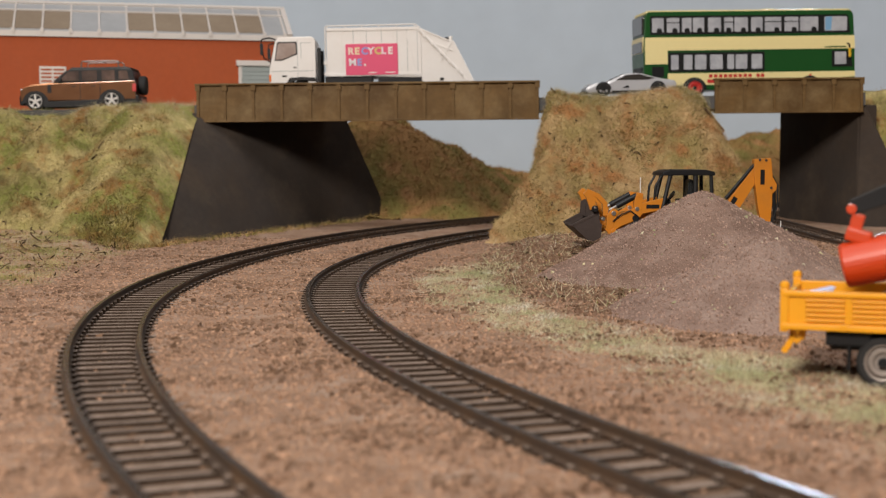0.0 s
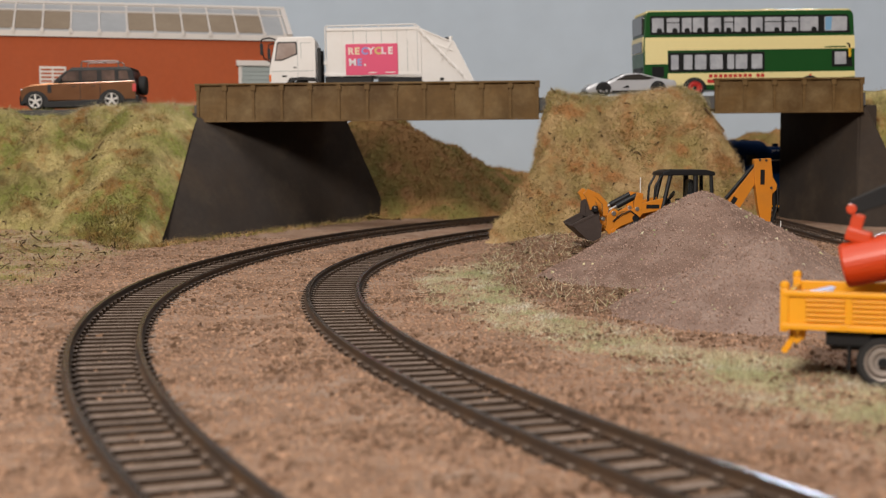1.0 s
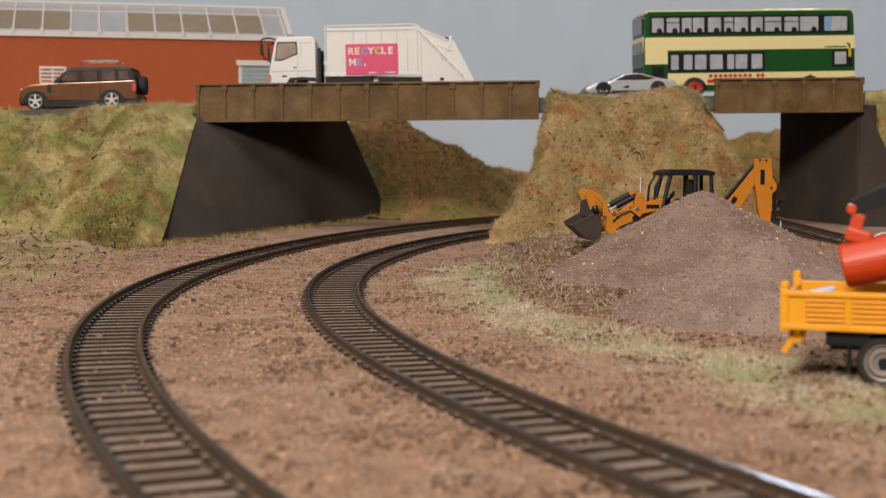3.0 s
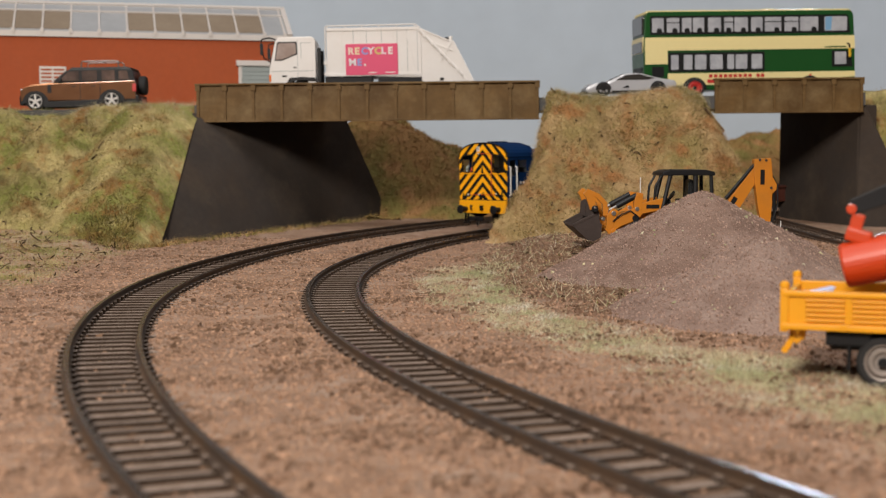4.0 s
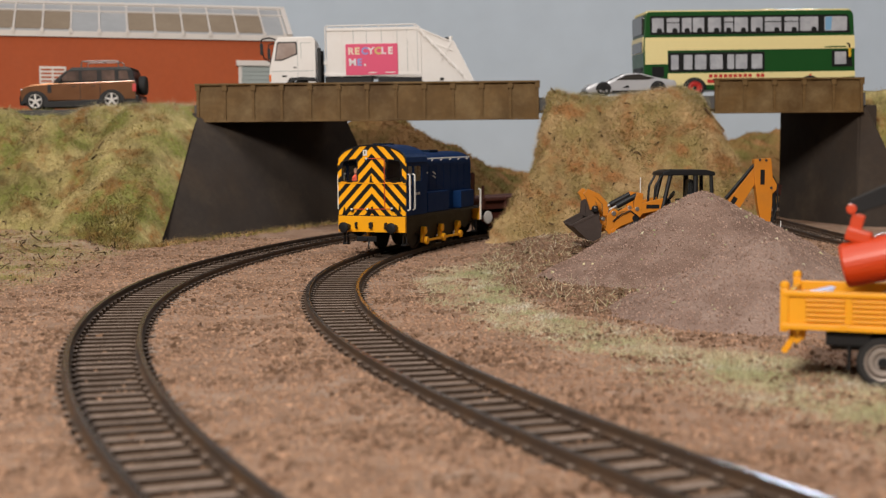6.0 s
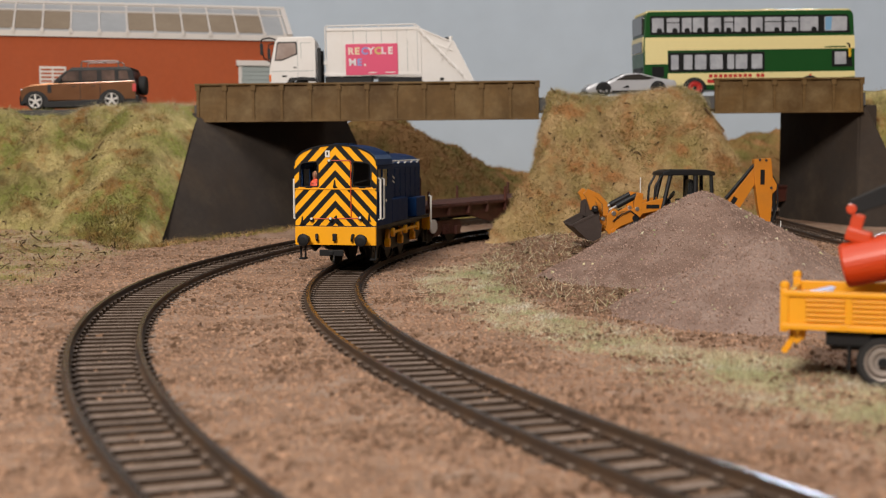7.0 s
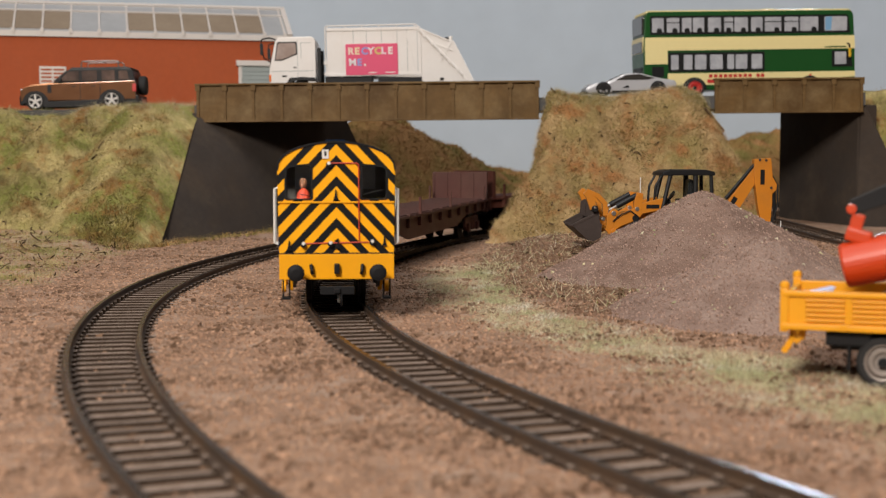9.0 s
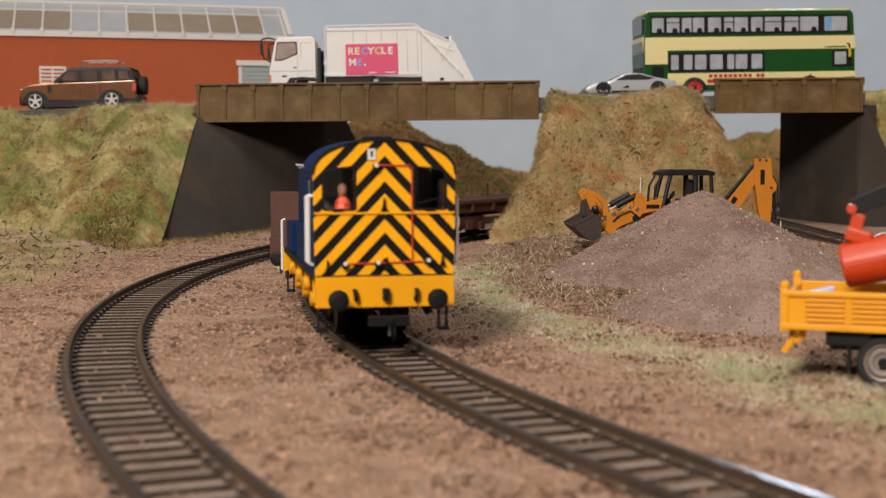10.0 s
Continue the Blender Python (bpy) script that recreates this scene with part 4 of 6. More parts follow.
def text_mesh(name, body, size, material_, parent, m, depth=0.12, label=""):
    cu = bpy.data.curves.new(name, "FONT")
    cu.body, cu.size, cu.extrude, cu.align_x = body, size, depth / 2, "LEFT"
    cu.offset = size * 0.04
    tmp = new(name, cu)
    me = bpy.data.meshes.new_from_object(tmp.evaluated_get(bpy.context.evaluated_depsgraph_get()))
    bpy.data.objects.remove(tmp)
    me.transform(Matrix.Scale(MM, 4))
    me.materials.append(material_)
    ob = new(name, me)
    ob.parent = parent
    ob.matrix_basis = mmpose(m)
    if label:
        ob["label"] = label
    return ob


def suv():
    """Faces -x, its near side towards -y; the origin under its front bumper."""
    v = thing("suv_car", "copper-brown four-wheel-drive car with dark roof parked above the bank", "car", "parked vehicles", -270, 884, 74.3, 1.5, 0, -1.2)
    w = 29.0
    fx, rx = 9.8, 58.2
    # lower body in two tiers, so that the shoulder catches the light
    lower = rounded([(0.6, 6), (0.2, 12.4), (2.0, 14.4), (6, 15.6), (21, 16.9), (73.2, 17.9), (73.6, 15.4), (73.4, 6.2)], {1: 1.4, 2: 1.0, 5: 1.0})
    part("body", newprism(lower, "y", -w / 2, w / 2, bevel=0.35), COPPER, v)
    part("bonnet", newprism(rounded([(3.0, 14.6), (6.5, 16.6), (21.5, 17.8), (22, 15)], {1: 0.8}), "y", -w / 2 + 2.4, w / 2 - 2.4, bevel=0.6), COPPER, v)
    cabin = rounded([(20.6, 17.4), (30.0, 25.2), (32.4, 26.0), (69.4, 26.0), (71.6, 24.6), (72.8, 17.4)], {1: 1.0, 4: 1.2})
    part("cabin", newprism(cabin, "y", -w / 2 + 1.7, w / 2 - 1.7, bevel=0.6), DARK_TRIM, v)
    part("roof", newprism(rounded([(30.6, 25.4), (33, 27.0), (69, 26.9), (71.6, 25.4)], {1: 1.0, 2: 1.0}), "y", -w / 2 + 1.9, w / 2 - 1.9, bevel=0.5), DARK_TRIM, v)
    part("windscreen", newprism([(21.6, 18.6), (21.2, 18.8), (29.4, 25.2), (29.9, 25.0)], "y", -w / 2 + 2.6, w / 2 - 2.6), BROWN_REFLECTION, v)
    for s in (-1, 1):
        y = s * (w / 2 - 1.62)
        for o in ([(24.2, 18.4), (30.8, 24.4), (37.4, 24.8), (37.4, 18.4)], [(39.4, 18.4), (39.4, 24.8), (49.0, 24.8), (49.0, 18.4)], [(52.0, 18.4), (52.0, 24.8), (60.2, 24.8), (60.2, 18.4)], [(62.8, 18.8), (62.8, 24.4), (68.2, 24.4), (69.2, 18.8)]):
            part("side_window", side_panel(rounded(o, {1: 0.6, 2: 0.6}), y, 0.22), BROWN_REFLECTION, v)
        for x in (38.3, 51.0):
            part("door_seam", newbox(x - 0.14, x + 0.14, s * w / 2 - 0.1, s * w / 2 + 0.06, 6.6, 16.4), DARK_TRIM, v)
        part("wing_vent", newbox(17.6, 20.0, s * w / 2 - 0.2, s * w / 2 + 0.25, 11.0, 16.0, 0.2), DARK_TRIM, v)
        part("sill", newprism([(15, 1.9), (15, 5.4), (53, 6.4), (53, 1.9)], "y", s * w / 2 - 0.9, s * w / 2 + 0.2, bevel=0.2), DARK_TRIM, v)
        for x in (fx, rx):
            arch_ = [(x + 8.4 * math.cos(a), 4.6 + 7.9 * math.sin(a)) for a in [math.pi * k / 14 for k in range(15)]]
            part("wheel_arch", side_panel(arch_, s * w / 2, 0.4), DARK_TRIM, v)
            road_wheel(v, x, s * (w / 2 + 0.75), 6.0, 4.2, ALLOY, 5, 0.72, spoke=0.10)
        part("door_mirror", newbox(25.0, 26.8, s * (w / 2 + 0.6) - 1.1, s * (w / 2 + 0.6) + 1.1, 17.4, 20.2, 0.5), DARK_TRIM, v)
        part("headlight", newbox(0.0, 2.2, s * 10.8 - 2.4, s * 10.8 + 2.4, 11.4, 14.0, 0.5), PALE_PANE, v)
        part("tail_light", newbox(71.4, 73.9, s * (w / 2 - 0.5) - 0.8, s * (w / 2 - 0.5) + 0.6, 11.0, 16.0, 0.3), BUS_RED, v)
        for x in (34.5, 47.0):
            part("door_handle", newbox(x - 1.6, x + 1.2, s * w / 2 - 0.1, s * w / 2 + 0.4, 14.6, 15.2, 0.12), DARK_TRIM, v)
    part("underbody", newbox(4, 70, -w / 2 + 3, w / 2 - 3, 2.4, 6.4, 0.4), DARK_TRIM, v)
    part("front_bumper", newbox(-0.6, 3.2, -13.6, 13.6, 3.4, 9.4, 0.8), DARK_TRIM, v)
    part("rear_bumper", newbox(66.5, 75.2, -14.2, 14.2, 3.6, 8.6, 0.8), DARK_TRIM, v)
    part("tow_plate", newbox(74.8, 76.0, -8, 8, 3.2, 6.4, 0.3), STEEL, v)
    sp = lathe(bmesh.new(), [(73.6, 3.0), (73.6, 5.6), (74.4, 6.2), (77.4, 6.2), (78.2, 5.5), (78.2, 2.0)], 24, "x", 0, Matrix.Translation((0, 0, 15.2)))
    part("spare_wheel", sp, TYRE, v)
    rack = bmesh.new()
    for s in (-1, 1):
        tube(rack, [(38.2, s * 9, 26.8), (38.4, s * 9, 30.0), (39.4, s * 9, 31.0), (60.8, s * 9, 31.0), (61.8, s * 9, 30.2), (62.2, s * 9, 26.8)], 0.42, 8)
    for x in (39.6, 50.0, 60.6):
        tube(rack, [(x, -9, 31), (x, 9, 31)], 0.35, 6)
    part("roof_rack", rack, STEEL, v, "bright bent-wire roof rack")
    return v


def refuse_lorry():
    v = thing("refuse_lorry", "white refuse lorry with a pink side panel on the bridge", "lorry", "parked vehicles", -108, 864, 77.8, 0.8, 0, -1.2)
    v.scale = (0.97, 0.97, 0.93)
    w = 35.0
    cab = rounded([(0.6, 6), (0.4, 22), (4.8, 42.5), (7, 44.2), (28.5, 44.2), (30.2, 42), (30.2, 13), (26, 13), (23.5, 17), (13.5, 17), (10.5, 12), (10.5, 6)], {2: 2.0, 4: 1.5, 5: 1.2, 1: 3})
    part("cab", newprism(cab, "y", -w / 2, w / 2, bevel=0.6), LORRY_WHITE, v)
    part("windscreen", newprism([(0.9, 25.6), (0.6, 25.6), (4.2, 41.0), (4.5, 41.0)], "y", -w / 2 + 2, w / 2 - 2), TINTED, v)
    for s in (-1, 1):
        part("window_surround", side_panel(rounded([(4.0, 28.6), (5.9, 41.0), (18.4, 41.0), (18.6, 32.6), (9, 28.6)], {1: 1.0, 2: 0.8}), s * w / 2, 0.12), DARK_TRIM, v)
        part("side_window", side_panel(rounded([(4.7, 29.4), (6.5, 40.2), (17.6, 40.2), (17.8, 33.2), (9, 29.4)], {1: 1.0, 2: 0.8}), s * w / 2), CAB_PANE, v)
        part("cab_groove", newbox(20.8, 27.4, s * w / 2 - 0.1, s * w / 2 + 0.08, 40.0, 40.35), SHUTTER, v)
        part("cab_groove", newbox(1.4, 29, s * w / 2 - 0.1, s * w / 2 + 0.08, 21.4, 21.75), SHUTTER, v)
        part("cab_groove", newbox(20.8, 21.1, s * w / 2 - 0.1, s * w / 2 + 0.08, 30.0, 40.0), SHUTTER, v)
        part("badge_bar", newbox(8.6, 11.4, s * w / 2 - 0.1, s * w / 2 + 0.12, 17.8, 18.8), DARK_TRIM, v)
        part("door_seam", newbox(18.6, 18.85, s * w / 2 - 0.08, s * w / 2 + 0.08, 17.5, 42), SHUTTER, v)
        part("door_step", newbox(15.8, 18.0, s * w / 2 - 0.15, s * w / 2 + 0.25, 23.5, 24.3, 0.1), DARK_TRIM, v)
        part("indicator", newbox(0.2, 1.6, s * (w / 2 - 0.6) - 0.8, s * (w / 2 - 0.6) + 0.8, 14.6, 19.5, 0.3), AMBER, v)
        part("wheel_arch", side_panel([(10.2, 10), (11.8, 14.4), (15.2, 17.2), (22.6, 17.6), (26.4, 17.2), (30.2, 17.0), (30.2, 14.6), (26.2, 14.8), (22.4, 15.6), (15.8, 15.2), (13.2, 13), (12, 10)], s * w / 2, 0.4), DARK_TRIM, v)
        mir = tube(bmesh.new(), [(5.2, s * w / 2, 42.6), (1.0, s * (w / 2 + 2.6), 43.6), (-3.6, s * (w / 2 + 3.2), 42.6), (-4.2, s * (w / 2 + 3.2), 38), (-2.4, s * (w / 2 + 2.6), 30.4), (1.6, s * w / 2, 27.5)], 0.5, 8)
        box(mir, -4.6, -2.8, s * (w / 2 + 3.2) - 1.6, s * (w / 2 + 3.2) + 1.6, 32.4, 39.6, 0.4)
        part("mirror", mir, DARK_TRIM, v, "black mirror on a bent arm")
        for x in (18.5, 84, 101):
            road_wheel(v, x, s * (w / 2 - 0.4), 7.4, 5.5, SHUTTER, 6, 0.58)
        part("air_pipe", newbox(31.2, 33.4, s * 13 - 1.5, s * 13 + 1.5, 14, 37, 0.4), DARK_TRIM, v)
    part("chassis", newbox(22, 112, -9, 9, 8.4, 14.0, 0.4), DARK_TRIM, v)
    hop = [(37.5, 18.2), (37.5, 48.4), (40, 48.9), (94, 48.9), (98, 48.4), (98, 16.0), (92, 16), (41, 18.2)]
    part("hopper", newprism(hop, "y", -w / 2, w / 2, bevel=0.5), LORRY_WHITE, v)
    tail = [(98, 48.4), (114.5, 40.4), (118.6, 40.0), (120.5, 36.4), (131.5, 13.0), (131, 11.2), (103, 11.2), (98, 13.4)]
    part("tailgate", newprism(tail, "y", -w / 2, w / 2, bevel=0.5), LORRY_WHITE, v)
    for s in (-1, 1):
        y = s * w / 2
        for x in (47, 58, 69, 80):
            part("body_rib", newbox(x - 0.4, x + 0.4, y - 0.25, y + 0.25, 17, 48, 0.1), LORRY_WHITE, v)
        part("side_rail", newbox(37.5, 97, y - 0.5, y + 0.5, 47.4, 49.4, 0.25), LORRY_WHITE, v)
        part("skirt_rail", newbox(38, 97, y - 0.4, y + 0.4, 17.4, 19.4, 0.2), LORRY_WHITE, v)
        for (x0, z0, x1, z1) in ((95, 48, 127, 13), (88, 48, 95, 17), (99, 41, 118, 33), (110, 26, 117.5, 39.4), (98, 47.4, 116, 39.6)):
            d = Vector((x1 - x0, 0, z1 - z0))
            m = Matrix.Translation(((x0 + x1) / 2, y, (z0 + z1) / 2)) @ d.to_track_quat("X", "Z").to_matrix().to_4x4()
            part("tail_rib", box(bmesh.new(), -d.length / 2, d.length / 2, -0.5, 0.5, -0.5, 0.5, 0.15, m=m), LORRY_WHITE, v)
        ram = cyl(bmesh.new(), (97, y * 1.02, 47), (124, y * 1.02, 17), 0.9, 10)
        for t in (0.12, 0.3, 0.5, 0.7, 0.88):
            p = Vector((97, y * 1.02, 47)).lerp(Vector((124, y * 1.02, 17)), t)
            cyl(ram, p - Vector((0, 0.9, 0)), p + Vector((0, 0.9, 0)), 1.3, 10)
        part("tail_ram", ram, LORRY_WHITE, v)
        part("side_guard", newbox(40, 78, s * (w / 2 - 1) - 0.4, s * (w / 2 - 1) + 0.4, 8.5, 13.6, 0.2), DARK_TRIM, v)
        part("lamp_hole", newbox(109.5, 112, y - 0.3, y + 0.3, 13.4, 15.2, 0.1), DARK_TRIM, v)
    for s in (-1, 1):
        top = tube(bmesh.new(), [(37.4, s * (w / 2 - 0.6), 17.5), (36.6, s * (w / 2 - 0.6), 30), (36.6, s * (w / 2 - 0.6), 50.2), (37.6, s * (w / 2 - 0.6), 51.0), (78, s * (w / 2 - 0.6), 51.0), (94, s * (w / 2 - 0.6), 51.2), (97, s * (w / 2 - 0.6), 49.2)], 0.45, 8)
        for x in (38, 49.5, 60, 71, 82, 94):
            tube(top, [(x, s * (w / 2 - 0.6), 48.6), (x, s * (w / 2 - 0.6), 51.0)], 0.4, 6)
        part("top_rail", top, LORRY_WHITE, v, "white wire rail round the body top")
        for x in (54.5, 63, 72.5, 82.5, 89, 95.5):
            part("panel_groove", newbox(x - 0.14, x + 0.14, s * w / 2 - 0.1, s * w / 2 + 0.06, 20, 47.4), SHUTTER, v)
        for z in (14.2, 21.5):
            part("end_roller", cyl(bmesh.new(), (36.8, s * (w / 2 - 2), z + 5), (36.8, s * (w / 2 + 0.2), z + 5), 1.5, 12, bevel=0.3), LORRY_WHITE, v)
    part("chassis_box", newbox(36, 66, -w / 2 + 1.2, w / 2 - 1.2, 12.6, 17.4, 0.4), DARK_TRIM, v)
    part("chassis_box", newbox(70, 104, -w / 2 + 0.8, w / 2 - 0.8, 11.4, 16.4, 0.4), DARK_TRIM, v)
    panel = part("advert_panel", newbox(49.5, 82.8, -w / 2 - 0.75, -w / 2 - 0.2, 18.0, 38.6, 0.15), PINK, v, "bright pink panel lettered in pastel colours")
    tints = [paint("pastel_letter", c, 0.5) for c in ((0.80, 0.62, 0.52), (0.78, 0.66, 0.40), (0.25, 0.30, 0.62), (0.75, 0.70, 0.72), (0.62, 0.50, 0.16), (0.80, 0.62, 0.70), (0.80, 0.74, 0.70))]
    x = 51.0
    for ch, tint in zip("RECYCLE", [0, 1, 2, 3, 4, 5, 6]):
        text_mesh("lettering", ch, 6.3, tints[tint], panel, Matrix.Translation((x, -w / 2 - 0.8, 31.8)) @ pose(0, 0, 0, 90, 0, 0))
        x += 4.25
    for ch, tint, dx in zip("ME.", (3, 2, 6), (51.4, 56.6, 61.0)):
        text_mesh("lettering", ch, 6.3, tints[tint], panel, Matrix.Translation((dx, -w / 2 - 0.8, 24.4)) @ pose(0, 0, 0, 90, 0, 0))
    part("small_print", newbox(64, 69, -w / 2 - 0.82, -w / 2 - 0.7, 19.2, 19.8), LORRY_WHITE, panel)
    part("small_print", newbox(75, 81, -w / 2 - 0.82, -w / 2 - 0.7, 19.2, 19.8), LORRY_WHITE, panel)
    part("beacon", cyl(bmesh.new(), (117, -6, 40.6), (117, -6, 43.6), 1.4, 12, bevel=0.4), LORRY_WHITE, v)
    part("beacon", newbox(113.4, 115.6, -8, -5, 40.4, 43.0, 0.4), DARK_TRIM, v)
    return v


def double_decker():
    """Its rear at -x, near side towards -y."""
    v = thing("double_decker_bus", "green and cream double-decker bus on the far bridge", "bus", "parked vehicles", 130, 882, 82.65, 6.0, 0, -1.2)
    v.scale = (1.027, 1, 0.965)
    Lb, w = 138.0, 31.0
    y = -0.0
    shell = rounded([(0.4, 5), (0, 30), (1.2, 55.4), (3, 57.6), (134.5, 57.6), (137, 55.6), (138, 30), (138, 5)], {2: 1.6, 5: 2.2})
    part("body", newprism(shell, "y", 0, w, bevel=0.9), BUS_GREEN, v)
    f = -0.12
    part("roof", newprism(rounded([(1.4, 56.0), (2.6, 58.4), (134.6, 58.4), (136.4, 56.0)], {1: 1.2, 2: 1.2}), "y", 0.5, w - 0.5, bevel=0.5), BUS_CREAM, v)
    for x in (84, 110):
        part("roof_pod", newbox(x - 3.5, x + 3.5, 8, w - 8, 58.2, 59.6, 0.4), BUS_CREAM, v)
    part("cream_band", side_panel([(1.0, 30.0), (1.0, 40.4), (137.6, 40.4), (137.8, 31.6), (15.5, 31.6), (15.5, 30.0)], f, 0.14), BUS_CREAM, v)
    part("cream_panel", side_panel([(1.0, 22.6), (1.0, 30.0), (15.5, 30.0), (15.5, 22.6)], f, 0.14), BUS_CREAM, v)
    part("cream_skirt", side_panel([(15.5, 8.4), (15.5, 16.4), (137.8, 16.4), (138.0, 12.6), (54, 8.4)], f, 0.14), BUS_CREAM, v)
    up = part("window_band", side_panel(rounded([(4.4, 42.2), (4.4, 54.6), (133.4, 54.6), (134.8, 42.2)], {0: 1, 1: 1, 2: 2, 3: 1}), f, 0.2), DARK_TRIM, v)
    k = 0
    for a, b in ((13.6, 20.6), (22.4, 30.0), (31.6, 37.4), (38.2, 45.0), (47.4, 55.2), (57.2, 62.6), (63.4, 71.6), (73.6, 80.6), (82.0, 92.0), (94.0, 102.6), (103.6, 114.8), (118.6, 132.6)):
        a, b = 5.6 + (a - 13.6) * 1.067, 5.6 + (b - 13.6) * 1.067
        pane = part("window_pane", side_panel(rounded([(a, 43.6), (a, 53.2), (b, 53.2), (b, 43.6)], {0: 0.8, 1: 0.8, 2: 0.8, 3: 0.8}), f, 0.24), PALE_PANE, up)
        if b > 125:
            part("pane_tint", side_panel(rounded([(a + 0.6, 44.0), (a + 0.6, 53.0), (a + 5.2, 53.0), (a + 4.4, 44.0)], {0: 0.6, 1: 0.6}), f - 0.02, 0.24), BLUE_TINT, up)
            continue
        part("seat_back", side_panel(rounded([(b - 4.6, 43.6), (b - 4.4, 46.4), (b - 1.4, 46.4), (b - 1.0, 43.6)], {1: 1.2, 2: 1.2}), f - 0.03, 0.24), DARK_TRIM, up)
        if k in (1, 5, 8, 9):
            part("vent_bar", newbox(a, b, f - 0.32, f + 0.2, 49.8, 50.4), DARK_TRIM, up)
        k += 1
    low = part("window_band", side_panel(rounded([(15.8, 17.4), (15.8, 30.2), (78.4, 30.2), (78.4, 17.4)], {0: 1, 1: 1, 2: 1, 3: 1}), f, 0.2), DARK_TRIM, v)
    for a, b in ((24.2, 29.0), (32.4, 38.0), (39.6, 47.0), (49.4, 57.6), (60.6, 65.0), (66.0, 73.6), (76.4, 83.4)):
        a, b = a - 6.6, b - 6.6
        part("window_pane", side_panel(rounded([(a, 18.8), (a, 28.6), (b, 28.6), (b, 18.8)], {0: 0.8, 1: 0.8, 2: 0.8, 3: 0.8}), f, 0.24), PALE_PANE, low)
    dw = part("driver_window", side_panel(rounded([(122.6, 19.4), (122.6, 30.4), (134.6, 30.4), (136.4, 19.4)], {0: 1, 1: 1, 2: 1.5}), f, 0.2), DARK_TRIM, v)
    part("window_pane", side_panel([(124.4, 21), (124.4, 29.4), (132, 29.4), (132, 21)], f, 0.24), PALE_PANE, dw)
    mir = tube(bmesh.new(), [(133, f, 35), (133.4, -2.6, 34), (133.4, -3.0, 28)], 0.5, 8)
    part("mirror", mir, DARK_TRIM, v)
    part("mirror_back", newbox(132.6, 134.0, -3.8, -2.2, 25.6, 31.6, 0.4), paint("mirror_yellow", (0.75, 0.45, 0.02), 0.4), v)
    for x in (43.2, 46.4, 49.6, 52.8, 56, 59.2, 62.4, 65.6, 68.8, 74.0, 77.0):
        part("slogan_bar", newbox(x - 1.1, x + 1.1, f - 0.3, f, 13.2, 15.4), BUS_RED, v)
    part("slogan_bar", newbox(41, 45.4, f - 0.3, f, 9.6, 12.0), BUS_RED, v)
    part("fleet_bar", newbox(118, 132, f - 0.3, f, 32.4, 33.2), BUS_GREEN, v)
    part("side_lamp", newbox(107.6, 109.2, f - 0.3, f, 13.6, 14.6), BUS_RED, v)
    # rear end: dark windows
    part("rear_window", newprism(rounded([(3, 43), (3, 55), (w - 3, 55), (w - 3, 43)], {0: 1, 1: 2, 2: 2, 3: 1}), "x", -0.3, 1.6), TINTED, v)
    part("rear_band", newbox(-0.15, 1.2, 1, w - 1, 30.5, 41, 0.1), BUS_CREAM, v)
    part("rear_window", newprism(rounded([(3, 31), (3, 38), (w - 3, 38), (w - 3, 31)], {0: 1, 1: 1, 2: 1, 3: 1}), "x", -0.5, 1.0), TINTED, v)
    part("engine_grille", newbox(-0.3, 1.0, 4, w - 4, 10, 21, 0.2), DARK_TRIM, v)
    part("side_grille", newbox(5.4, 13, f - 0.25, f + 0.2, 14, 21, 0.1), DARK_TRIM, v)
    for s, yy in ((-1, -0.3), (1, w + 0.3)):
        for x in (32.6, 108):
            arch_ = [(x + 8 * math.cos(a), 5.4 + 8.2 * math.sin(a)) for a in [math.pi * q / 12 for q in range(13)]]
            part("wheel_arch", side_panel(arch_, -0.12 if s < 0 else w, 0.2), DARK_TRIM, v)
            t = road_wheel(v, x, yy - 1.1 if s < 0 else yy + 0.9, 6.4, 4.2, BUS_RED, 0, 0.72, dish=True)
    return v


